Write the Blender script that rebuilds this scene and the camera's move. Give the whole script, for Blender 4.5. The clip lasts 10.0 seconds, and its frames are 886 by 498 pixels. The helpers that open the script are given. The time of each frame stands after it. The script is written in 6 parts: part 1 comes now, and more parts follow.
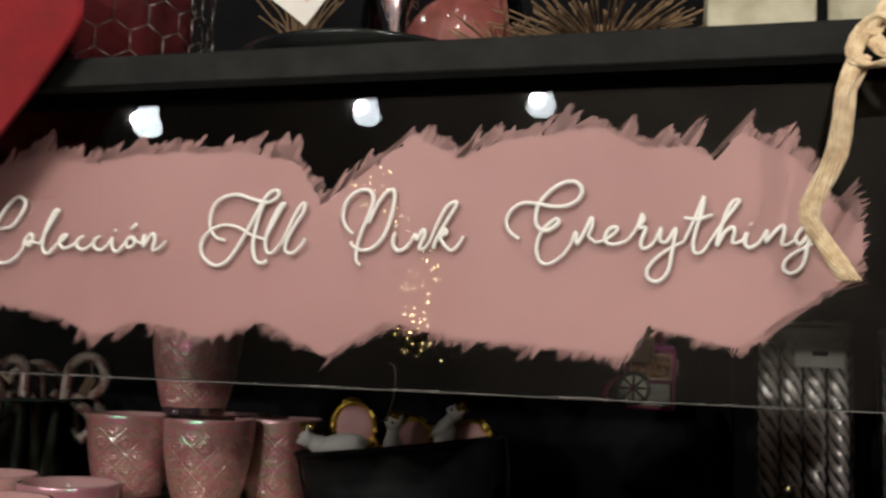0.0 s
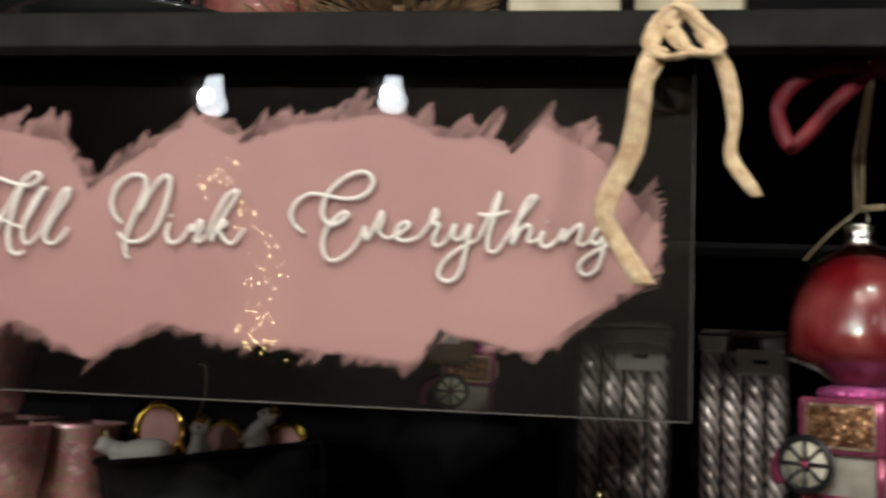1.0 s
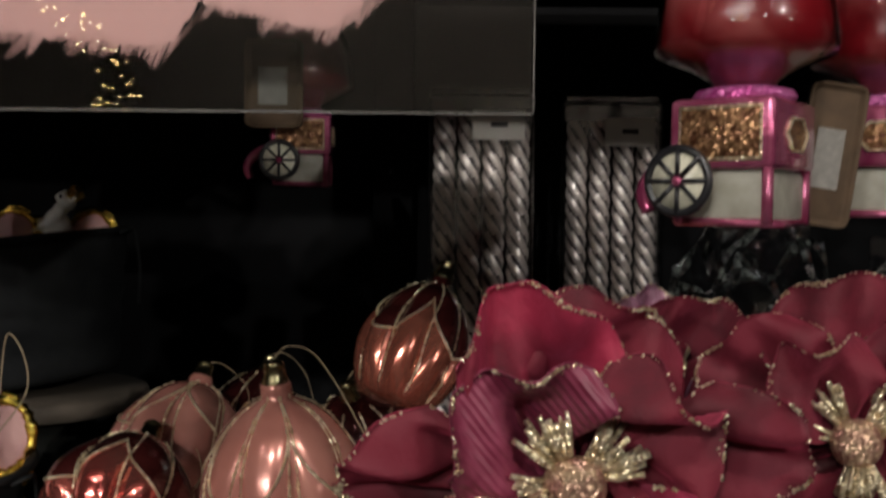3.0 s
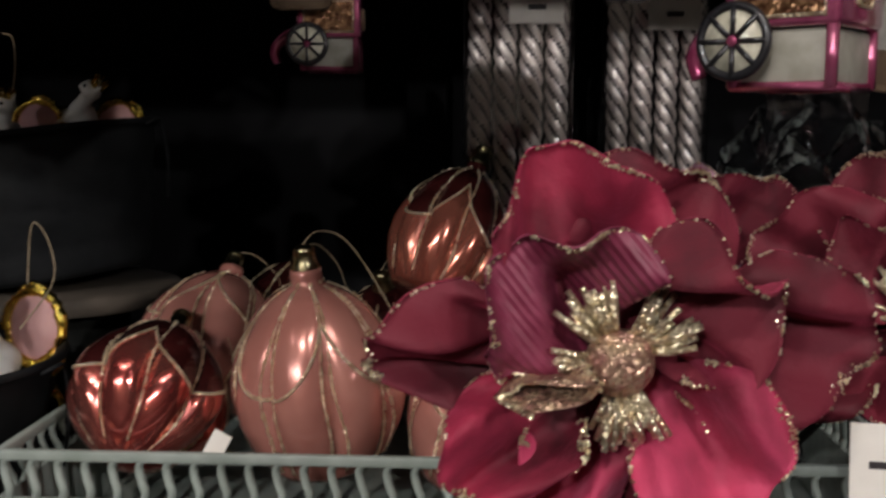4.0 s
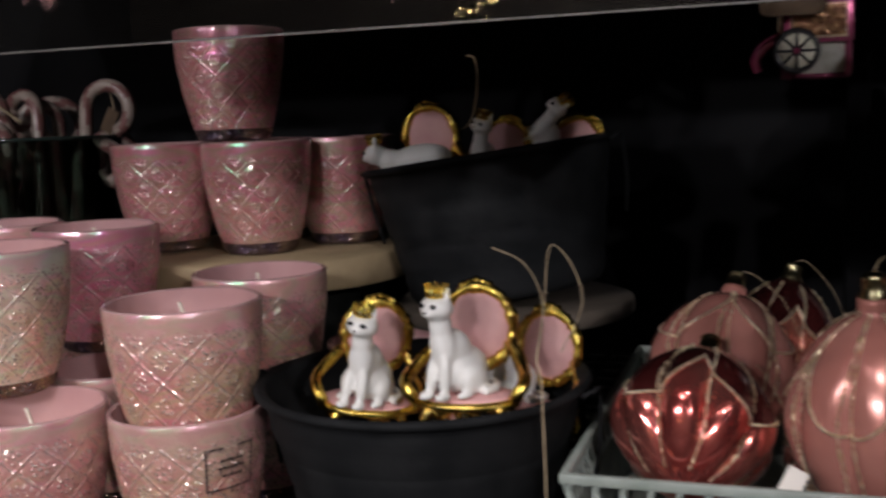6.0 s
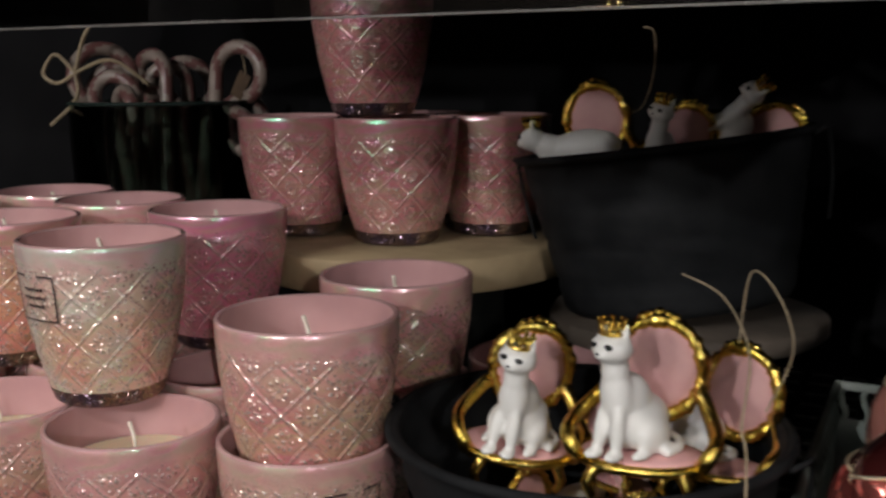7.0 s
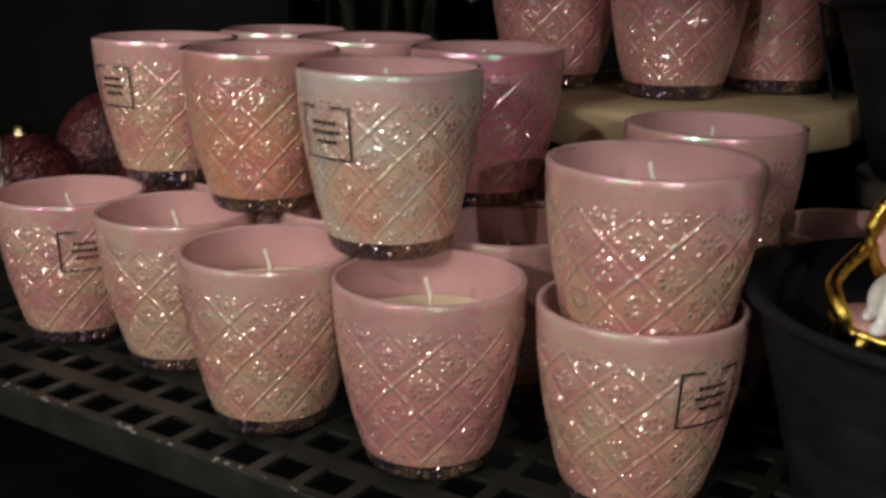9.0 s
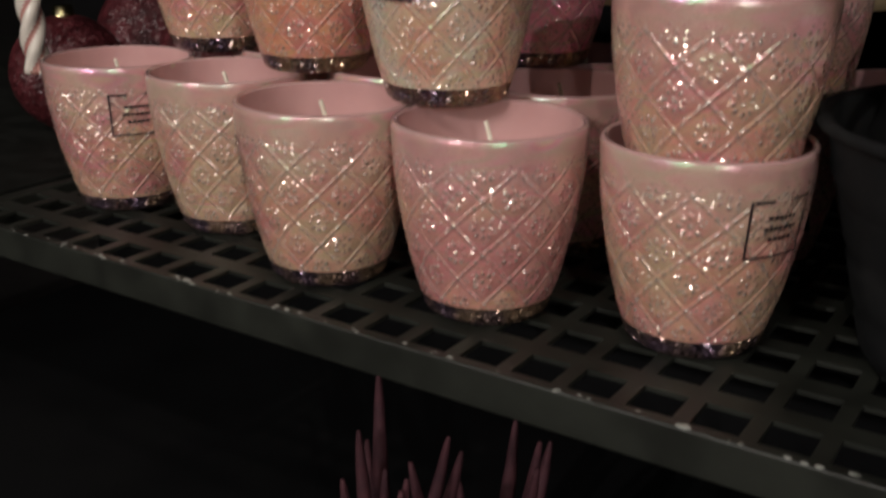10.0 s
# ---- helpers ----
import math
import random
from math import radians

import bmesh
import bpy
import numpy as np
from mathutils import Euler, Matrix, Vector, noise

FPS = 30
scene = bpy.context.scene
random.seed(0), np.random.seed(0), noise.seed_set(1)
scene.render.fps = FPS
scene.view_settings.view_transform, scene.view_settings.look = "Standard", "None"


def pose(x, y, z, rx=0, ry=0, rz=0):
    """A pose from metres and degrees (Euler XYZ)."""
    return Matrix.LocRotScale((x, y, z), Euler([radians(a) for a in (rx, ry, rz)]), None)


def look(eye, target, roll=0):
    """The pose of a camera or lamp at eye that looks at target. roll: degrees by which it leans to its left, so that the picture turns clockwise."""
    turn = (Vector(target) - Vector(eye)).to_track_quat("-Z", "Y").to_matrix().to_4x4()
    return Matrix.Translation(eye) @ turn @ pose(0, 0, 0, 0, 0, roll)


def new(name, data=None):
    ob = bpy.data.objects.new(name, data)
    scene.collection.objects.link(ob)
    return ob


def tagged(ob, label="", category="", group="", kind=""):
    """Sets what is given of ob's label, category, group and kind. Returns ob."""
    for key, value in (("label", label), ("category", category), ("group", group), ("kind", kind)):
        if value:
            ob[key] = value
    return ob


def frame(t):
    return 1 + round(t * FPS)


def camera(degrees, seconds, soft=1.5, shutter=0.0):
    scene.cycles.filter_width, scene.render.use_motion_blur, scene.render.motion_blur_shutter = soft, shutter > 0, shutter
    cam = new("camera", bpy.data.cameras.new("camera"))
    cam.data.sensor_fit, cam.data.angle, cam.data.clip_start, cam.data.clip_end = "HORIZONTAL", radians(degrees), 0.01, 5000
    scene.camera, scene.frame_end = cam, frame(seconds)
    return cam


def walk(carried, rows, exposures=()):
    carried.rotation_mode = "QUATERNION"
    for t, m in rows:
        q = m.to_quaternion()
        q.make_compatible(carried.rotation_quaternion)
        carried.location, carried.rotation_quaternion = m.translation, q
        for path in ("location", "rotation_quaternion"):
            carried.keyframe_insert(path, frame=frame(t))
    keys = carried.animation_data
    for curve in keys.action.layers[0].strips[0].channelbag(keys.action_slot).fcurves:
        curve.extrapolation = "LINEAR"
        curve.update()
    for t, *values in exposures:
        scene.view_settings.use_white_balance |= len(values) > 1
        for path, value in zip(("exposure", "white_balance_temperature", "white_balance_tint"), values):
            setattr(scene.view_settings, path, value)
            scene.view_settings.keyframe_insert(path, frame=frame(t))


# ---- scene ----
cam = camera(46.91, 10.0, soft=2.6, shutter=0.5)
PATH = [
    (0, look((0.2315, 0.1436, 0.0104), (0.0689, 0.7168, 0.0808), 2.29)),
    (0.5, look((0.2324, 0.1593, 0.0086), (0.1001, 0.7399, 0.0823), 2.55)),
    (1, look((0.2556, 0.1863, 0.0154), (0.1739, 0.7763, 0.0876), 2.48)),
    (1.5, look((0.2725, 0.2103, 0.0146), (0.2398, 0.8062, 0.0761), 1.87)),
    (2, look((0.2727, 0.2299, 0.0024), (0.2623, 0.8287, 0.0400), 1.30)),
    (2.5, look((0.2763, 0.2588, -0.0154), (0.2687, 0.8586, -0.0017), 0.86)),
    (2.7, look((0.2773, 0.2757, -0.0226), (0.2690, 0.8756, -0.0230), 0.82)),
    (3.8, look((0.2809, 0.3233, -0.0438), (0.2552, 0.9191, -0.1104), 0.18)),
    (4, look((0.2789, 0.3192, -0.0451), (0.2470, 0.9136, -0.1203), 0.11)),
    (4.5, look((0.2671, 0.3063, -0.0446), (0.1980, 0.8965, -0.1277), -0.90)),
    (5, look((0.2353, 0.2914, -0.0371), (0.1188, 0.8743, -0.1189), -1.78)),
    (5.5, look((0.1933, 0.2921, -0.0332), (0.0358, 0.8660, -0.1099), -2.26)),
    (6, look((0.1547, 0.3102, -0.0289), (-0.0373, 0.8734, -0.1060), -2.17)),
    (6.2, look((0.1416, 0.3233, -0.0250), (-0.0633, 0.8814, -0.1054), -1.95)),
    (7.3, look((0.0793, 0.4025, -0.0141), (-0.1871, 0.9294, -0.1209), -0.19)),
    (7.5, look((0.0561, 0.4029, -0.0142), (-0.2068, 0.9307, -0.1252), -0.18)),
    (8, look((0.0185, 0.4098, -0.0206), (-0.2587, 0.9272, -0.1449), 0.15)),
    (8.5, look((0.0001, 0.4079, -0.0330), (-0.2953, 0.9099, -0.1771), 0.49)),
    (9, look((-0.0106, 0.4018, -0.0471), (-0.3173, 0.8905, -0.2117), 0.75)),
    (9.5, look((-0.0217, 0.3941, -0.0557), (-0.3264, 0.8740, -0.2479), 0.57)),
    (10, look((-0.0185, 0.3873, -0.0835), (-0.3303, 0.8583, -0.2856), 0.25)),
]
EXPOSURES = [(0, -0.18, 6250, 10), (1, -0.12, 6250, 10), (2.7, -0.2, 6250, 10), (4.5, -0.1, 6000, 16), (6.2, -0.06, 5850, 18), (7.3, -0.17, 6050, 12), (8.5, -0.28, 6200, 12), (10, -0.35, 6250, 12)]
walk(cam, PATH, EXPOSURES)

# ---- light ----
# The last entry is an added, unseen lamp that brightens the shelf's back.
SPOTS = [(-0.81, -1.70, 0.715), (-0.30, -1.77, 0.744), (-1.45, -1.55, 0.66), (1.75, -1.60, 0.60)]
SPOT_WATTS = [50.0, 76.0, 20.0, 76.0]
KEYSPOTS = [((0.05, -0.75, 1.25), 37.0), ((0.75, -0.55, 1.30), 29.0), ((-0.75, -0.45, 1.30), 8.0)]


def spot(at, target, watts, size, color, cone=70):
    d = bpy.data.lights.new("spotlight_lamp", "SPOT")
    d.energy, d.shadow_soft_size, d.spot_size, d.spot_blend = watts, size, radians(cone), 0.6
    d.color = color
    o = new("spotlight_lamp", d)
    o.matrix_world = look(at, target)
    return o


WARM = (1.0, 0.87, 0.74)
for at, watts in KEYSPOTS:
    spot(at, (at[0] * 0.5, 0.75, -0.12), watts, 0.025, WARM)
# Added fill: washes the unseen south wall so its bounce lifts the darks.
spot((0.2, -2.6, 1.6), (0.2, -5.0, 0.2), 300.0, 0.05, WARM, 168)
for at, watts in zip(SPOTS, SPOT_WATTS):
    spot((at[0], at[1] + 0.062, at[2] + 0.045), (0.0, 0.75, -0.05), watts, 0.017, (1.0, 0.93, 0.84), 60)

world = bpy.data.worlds.new("dim_shop")
scene.world = world
world.use_nodes = True
world.node_tree.nodes["Background"].inputs[0].default_value = (0.55, 0.5, 0.48, 1)
world.node_tree.nodes["Background"].inputs[1].default_value = 0.045


# ---- materials ----
def material(name, color=(0.5, 0.5, 0.5), rough=0.5, metal=0.0, coat=0.0, spec=0.5):
    m = bpy.data.materials.new(name)
    m.use_nodes = True
    b = m.node_tree.nodes["Principled BSDF"]
    b.inputs["Base Color"].default_value = (*color, 1)
    b.inputs["Roughness"].default_value = rough
    b.inputs["Metallic"].default_value = metal
    b.inputs["Coat Weight"].default_value = coat
    b.inputs["Specular IOR Level"].default_value = spec
    return m


def node(m, kind, **inputs):
    n = m.node_tree.nodes.new(kind)
    for k, v in inputs.items():
        n.inputs[k.replace("_", " ")].default_value = v
    return n


def join(m, a, ao, b, bi):
    m.node_tree.links.new(a.outputs[ao], b.inputs[bi])


def principled(m):
    return m.node_tree.nodes["Principled BSDF"]


def varied(m, c1, c2, scale, detail=4, bump=0.0, bump_scale=0, dist=0.001, lo=0.35, hi=0.65):
    """Two colours mixed by noise, with a finer relief."""
    tc = node(m, "ShaderNodeTexCoord")
    nz = node(m, "ShaderNodeTexNoise", Scale=scale, Detail=detail)
    join(m, tc, "Object", nz, "Vector")
    ramp = node(m, "ShaderNodeValToRGB")
    ramp.color_ramp.elements[0].position, ramp.color_ramp.elements[1].position = lo, hi
    ramp.color_ramp.elements[0].color, ramp.color_ramp.elements[1].color = (*c1, 1), (*c2, 1)
    join(m, nz, "Fac", ramp, "Fac")
    join(m, ramp, "Color", principled(m), "Base Color")
    if bump:
        n2 = node(m, "ShaderNodeTexNoise", Scale=bump_scale or scale * 4, Detail=6)
        join(m, tc, "Object", n2, "Vector")
        bp = node(m, "ShaderNodeBump", Strength=bump, Distance=dist)
        join(m, n2, "Fac", bp, "Height")
        join(m, bp, "Normal", principled(m), "Normal")
    return m


def glittered(m, amount=0.5, scale=900, rough=0.25):
    """Fine facets: the normal jumps from cell to cell, as glitter does."""
    tc = node(m, "ShaderNodeTexCoord")
    vo = node(m, "ShaderNodeTexVoronoi", Scale=scale)
    join(m, tc, "Object", vo, "Vector")
    geo = node(m, "ShaderNodeNewGeometry")
    sub = node(m, "ShaderNodeVectorMath")
    sub.operation = "SUBTRACT"
    sub.inputs[1].default_value = (0.5, 0.5, 0.5)
    join(m, vo, "Color", sub, 0)
    sc = node(m, "ShaderNodeVectorMath")
    sc.operation = "SCALE"
    sc.inputs["Scale"].default_value = amount * 2
    join(m, sub, 0, sc, 0)
    add = node(m, "ShaderNodeVectorMath")
    add.operation = "ADD"
    join(m, geo, "Normal", add, 0)
    join(m, sc, 0, add, 1)
    nm = node(m, "ShaderNodeVectorMath")
    nm.operation = "NORMALIZE"
    join(m, add, 0, nm, 0)
    join(m, nm, 0, principled(m), "Normal")
    principled(m).inputs["Roughness"].default_value = rough
    return m


def clear(name, tint=(1, 1, 1), ior=1.45, rough=0.02, through_color=None):
    """Thin clear sheet: lets the view through and mirrors by Fresnel."""
    m = bpy.data.materials.new(name)
    m.use_nodes = True
    nt = m.node_tree
    nt.nodes.remove(principled(m))
    out = nt.nodes["Material Output"]
    tr = node(m, "ShaderNodeBsdfTransparent", Color=(*(through_color or tint), 1))
    gl = node(m, "ShaderNodeBsdfGlossy", Color=(*tint, 1), Roughness=rough)
    fr = node(m, "ShaderNodeFresnel", IOR=ior)
    mx = node(m, "ShaderNodeMixShader")
    join(m, fr, 0, mx, 0)
    join(m, tr, 0, mx, 1)
    join(m, gl, 0, mx, 2)
    join(m, mx, 0, out, "Surface")
    return m


def emitter(name, color, strength):
    m = bpy.data.materials.new(name)
    m.use_nodes = True
    b = principled(m)
    b.inputs["Base Color"].default_value = (0, 0, 0, 1)
    b.inputs["Emission Color"].default_value = (*color, 1)
    b.inputs["Emission Strength"].default_value = strength
    return m


BLACK_STEEL = varied(material("black_steel", rough=0.6, spec=0.14), (0.006, 0.0065, 0.0055), (0.013, 0.0135, 0.012), 60, bump=0.15, bump_scale=400, dist=0.0004)
# Same paint as BLACK_STEEL, with a tone of its own for the lower board.
LOWER_STEEL = varied(material("black_lower_shelf_steel", rough=0.45, spec=0.4), (0.009, 0.010, 0.008), (0.019, 0.021, 0.017), 45, bump=0.2, bump_scale=300, dist=0.0004)
# Darker copy of the front bar's steel: the underside's shade is in the colour.
SHADE_STEEL = varied(material("shaded_underside_steel", rough=0.9, spec=0.03), (0.002, 0.002, 0.002), (0.004, 0.004, 0.004), 45)
BACK_BLACK = varied(material("black_panel", rough=0.85, spec=0.08), (0.0045, 0.0045, 0.005), (0.0075, 0.0075, 0.008), 9)


def calc(m, op, a, b=None, c=None):
    """One math node; inputs are numbers or sockets."""
    n = m.node_tree.nodes.new("ShaderNodeMath")
    n.operation = op
    for i, v in enumerate((a, b, c)):
        if v is None:
            continue
        if isinstance(v, (int, float)):
            n.inputs[i].default_value = v
        else:
            m.node_tree.links.new(v, n.inputs[i])
    return n.outputs[0]


def hump(m, x, width):
    """exp(-(x / width)^2)"""
    q = calc(m, "DIVIDE", x, width)
    return calc(m, "POWER", 2.718, calc(m, "MULTIPLY", calc(m, "MULTIPLY", q, q), -1.0))


def pressed_relief(m, tc):
    """Beaded lattice and a dotted blossom in every diamond, on the same grid as the pressed glass."""
    sep = node(m, "ShaderNodeSeparateXYZ")
    join(m, tc, "Object", sep, 0)
    u = calc(m, "DIVIDE", sep.outputs[2], 0.081)
    p = calc(m, "MULTIPLY", calc(m, "ARCTAN2", sep.outputs[1], sep.outputs[0]), 10 / (2 * math.pi))
    q = calc(m, "MULTIPLY", calc(m, "SUBTRACT", u, 0.13), 2.5 / 0.73)
    s = calc(m, "FRACT", calc(m, "ADD", p, q))
    d = calc(m, "FRACT", calc(m, "SUBTRACT", p, q))
    cs, cd = calc(m, "SUBTRACT", s, 0.5), calc(m, "SUBTRACT", d, 0.5)
    r = calc(m, "SQRT", calc(m, "ADD", calc(m, "MULTIPLY", cs, cs), calc(m, "MULTIPLY", cd, cd)))
    spin = calc(m, "COSINE", calc(m, "MULTIPLY", calc(m, "ARCTAN2", cd, cs), 8.0))
    lobes = calc(m, "POWER", calc(m, "MULTIPLY_ADD", spin, 0.5, 0.5), 1.5)
    h = calc(m, "MULTIPLY", hump(m, calc(m, "SUBTRACT", r, 0.22), 0.055), lobes)
    h = calc(m, "ADD", h, hump(m, r, 0.05))
    for across, along in ((cs, cd), (cd, cs)):
        edge = calc(m, "SUBTRACT", 0.5, calc(m, "ABSOLUTE", across))
        bead = calc(m, "MULTIPLY_ADD", calc(m, "COSINE", calc(m, "MULTIPLY", along, 25.0)), 0.3, 0.7)
        h = calc(m, "ADD", h, calc(m, "MULTIPLY", hump(m, edge, 0.04), calc(m, "MULTIPLY", bead, 0.6)))
    band = node(m, "ShaderNodeMapRange")
    band.inputs["From Min"].default_value, band.inputs["From Max"].default_value = 0.90, 0.84
    m.node_tree.links.new(u, band.inputs[0])
    return calc(m, "MULTIPLY", h, band.outputs[0])


def lustre_pink(name, stops, crown):
    """Pink inner lacquer behind pearly coated glass, paler to the crown; its sheen is painted as hue that drifts over
    the cup.
    """
    m = material(name, rough=0.26, coat=0.7)
    b = principled(m)
    tc = node(m, "ShaderNodeTexCoord")
    info = node(m, "ShaderNodeObjectInfo")
    off = node(m, "ShaderNodeVectorMath")
    off.operation = "ADD"
    join(m, tc, "Object", off, 0)
    join(m, info, "Random", off, 1)
    nz = node(m, "ShaderNodeTexNoise", Scale=34, Detail=3)
    join(m, off, 0, nz, "Vector")
    lustre = node(m, "ShaderNodeValToRGB")
    e = lustre.color_ramp.elements
    e[0].position, e[0].color = 0.38, (*stops[0], 1)
    e[1].position, e[1].color = 0.62, (*stops[2], 1)
    e.new(0.50).color = (*stops[1], 1)
    own = node(m, "ShaderNodeMath")
    own.operation = "MULTIPLY_ADD"
    own.inputs[1].default_value, own.inputs[2].default_value = 0.16, -0.08
    join(m, info, "Random", own, 0)
    shift = node(m, "ShaderNodeMath")
    shift.operation = "ADD"
    join(m, nz, "Fac", shift, 0)
    join(m, own, 0, shift, 1)
    join(m, shift, 0, lustre, "Fac")
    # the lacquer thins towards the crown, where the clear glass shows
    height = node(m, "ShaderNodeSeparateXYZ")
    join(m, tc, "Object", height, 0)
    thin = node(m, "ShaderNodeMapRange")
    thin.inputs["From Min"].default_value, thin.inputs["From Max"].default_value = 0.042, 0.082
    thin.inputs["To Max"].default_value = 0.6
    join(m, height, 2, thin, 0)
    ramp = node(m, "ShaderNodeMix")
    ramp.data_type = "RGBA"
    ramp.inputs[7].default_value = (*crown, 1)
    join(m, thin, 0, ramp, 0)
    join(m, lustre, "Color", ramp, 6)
    # facets: every small cell leans its own way, and some carry a pearly flake
    grain = node(m, "ShaderNodeTexVoronoi", Scale=1150)
    join(m, tc, "Object", grain, "Vector")
    geo = node(m, "ShaderNodeNewGeometry")

    def leaning(amount):
        d = node(m, "ShaderNodeVectorMath")
        d.operation = "SUBTRACT"
        d.inputs[1].default_value = (0.5, 0.5, 0.5)
        join(m, grain, "Color", d, 0)
        sc = node(m, "ShaderNodeVectorMath")
        sc.operation = "SCALE"
        if isinstance(amount, float):
            sc.inputs["Scale"].default_value = amount
        else:
            join(m, amount, 0, sc, "Scale")
        join(m, d, 0, sc, 0)
        add = node(m, "ShaderNodeVectorMath")
        add.operation = "ADD"
        join(m, geo, "Normal", add, 0)
        join(m, sc, 0, add, 1)
        nm = node(m, "ShaderNodeVectorMath")
        nm.operation = "NORMALIZE"
        join(m, add, 0, nm, 0)
        return nm

    sep = node(m, "ShaderNodeSeparateColor")
    join(m, grain, "Color", sep, 0)
    flake = node(m, "ShaderNodeMapRange")
    flake.inputs["From Min"].default_value, flake.inputs["From Max"].default_value = 0.93, 0.945
    join(m, sep, 2, flake, 0)
    pressed = pressed_relief(m, tc)
    # ground facets crowd on the raised dots and beads
    proud = calc(m, "MINIMUM", calc(m, "MULTIPLY", pressed, 1.3), 1.0)
    glint = calc(m, "MULTIPLY", proud, calc(m, "GREATER_THAN", sep.outputs[0], 0.42))
    lit = calc(m, "MAXIMUM", calc(m, "MULTIPLY", flake.outputs[0], calc(m, "LESS_THAN", height.outputs[2], 0.070)), glint)
    sway = node(m, "ShaderNodeMath")
    sway.operation = "MULTIPLY_ADD"
    sway.inputs[1].default_value, sway.inputs[2].default_value = 0.85, 0.12
    m.node_tree.links.new(lit, sway.inputs[0])
    base_bump = node(m, "ShaderNodeBump", Strength=0.5, Distance=0.0006)
    m.node_tree.links.new(pressed, base_bump.inputs["Height"])
    join(m, leaning(sway), 0, base_bump, "Normal")
    join(m, base_bump, 0, b, "Normal")
    coat_bump = node(m, "ShaderNodeBump", Strength=0.9, Distance=0.0008)
    m.node_tree.links.new(pressed, coat_bump.inputs["Height"])
    join(m, leaning(sway), 0, coat_bump, "Normal")
    join(m, coat_bump, 0, b, "Coat Normal")
    shine = node(m, "ShaderNodeMath")
    shine.operation = "MULTIPLY_ADD"
    shine.inputs[1].default_value, shine.inputs[2].default_value = 0.66, 0.04
    m.node_tree.links.new(lit, shine.inputs[0])
    join(m, shine, 0, b, "Metallic")
    pearl = node(m, "ShaderNodeMix")
    pearl.data_type = "RGBA"
    pearl.inputs[7].default_value = (0.95, 0.80, 0.72, 1)
    for l in list(b.inputs["Base Color"].links):
        m.node_tree.links.remove(l)
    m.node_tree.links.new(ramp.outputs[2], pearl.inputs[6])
    # Glint cells turn near-white, so part of the sparkle sits in the colour.
    m.node_tree.links.new(calc(m, "MULTIPLY", lit, 0.9), pearl.inputs[0])
    m.node_tree.links.new(calc(m, "MULTIPLY_ADD", lit, -0.10, 0.28), b.inputs["Roughness"])
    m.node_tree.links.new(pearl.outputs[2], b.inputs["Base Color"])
    b.inputs["Coat Roughness"].default_value = 0.09
    b.inputs["Coat IOR"].default_value = 2.1
    film = node(m, "ShaderNodeMapRange")
    film.inputs["To Min"].default_value, film.inputs["To Max"].default_value = 230, 760
    nz2 = node(m, "ShaderNodeTexNoise", Scale=30, Detail=1)
    tall = node(m, "ShaderNodeVectorMath")
    tall.operation = "MULTIPLY"
    tall.inputs[1].default_value = (1, 1, 2.6)
    join(m, off, 0, tall, 0)
    join(m, tall, 0, nz2, "Vector")
    join(m, nz2, "Fac", film, 0)
    join(m, film, 0, b, "Thin Film Thickness")
    b.inputs["Thin Film IOR"].default_value = 2.0
    b.inputs["Subsurface Weight"].default_value = 0.15
    b.inputs["Subsurface Radius"].default_value = (0.006, 0.003, 0.003)
    b.inputs["Subsurface Scale"].default_value = 0.5
    return m


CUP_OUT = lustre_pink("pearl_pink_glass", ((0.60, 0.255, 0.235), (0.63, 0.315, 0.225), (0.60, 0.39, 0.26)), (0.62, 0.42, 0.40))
# Redder pink, also darkened: the dim back of the shelf put into the colour.
CUP_BACK_SHADE = lustre_pink("pearl_shaded_pink_glass", ((0.45, 0.165, 0.17), (0.50, 0.20, 0.18), (0.48, 0.235, 0.19)), (0.44, 0.20, 0.21))
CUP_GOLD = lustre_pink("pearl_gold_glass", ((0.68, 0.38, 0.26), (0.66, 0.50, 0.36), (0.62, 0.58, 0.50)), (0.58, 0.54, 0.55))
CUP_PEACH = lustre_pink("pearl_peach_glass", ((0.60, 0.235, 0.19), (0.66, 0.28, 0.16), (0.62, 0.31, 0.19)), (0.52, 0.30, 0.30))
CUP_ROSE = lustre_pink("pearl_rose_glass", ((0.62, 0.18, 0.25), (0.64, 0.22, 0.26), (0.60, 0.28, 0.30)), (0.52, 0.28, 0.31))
CUP_IN = varied(material("pink_inner_lacquer", rough=0.3, coat=0.3), (0.47, 0.265, 0.265), (0.54, 0.32, 0.315), 30)
CUP_BASE = glittered(varied(material("dark_pearl_base", rough=0.15, metal=0.8), (0.13, 0.09, 0.13), (0.34, 0.23, 0.15), 60, lo=0.36, hi=0.64), 0.8, 900, 0.2)
CUP_RIM = varied(material("pale_pink_glass_rim", rough=0.12, coat=1.0), (0.48, 0.29, 0.285), (0.55, 0.36, 0.345), 60)
WAX = varied(material("cream_wax", rough=0.45), (0.78, 0.66, 0.45), (0.82, 0.72, 0.52), 40)
principled(WAX).inputs["Subsurface Weight"].default_value = 0.3
principled(WAX).inputs["Subsurface Scale"].default_value = 0.004
WICK = varied(material("cotton_wick", rough=0.9), (0.75, 0.68, 0.55), (0.85, 0.8, 0.68), 400)
INK = material("black_print", (0.015, 0.01, 0.012), 0.5)
POT = varied(material("black_rubber_pot", rough=0.7, spec=0.12), (0.007, 0.0078, 0.0085), (0.014, 0.0148, 0.0155), 40, bump=0.4, bump_scale=160, dist=0.001)
TRAY = varied(material("grey_green_metal_tray", rough=0.55), (0.20, 0.24, 0.21), (0.30, 0.34, 0.31), 50, bump=0.3, bump_scale=300, dist=0.0005)


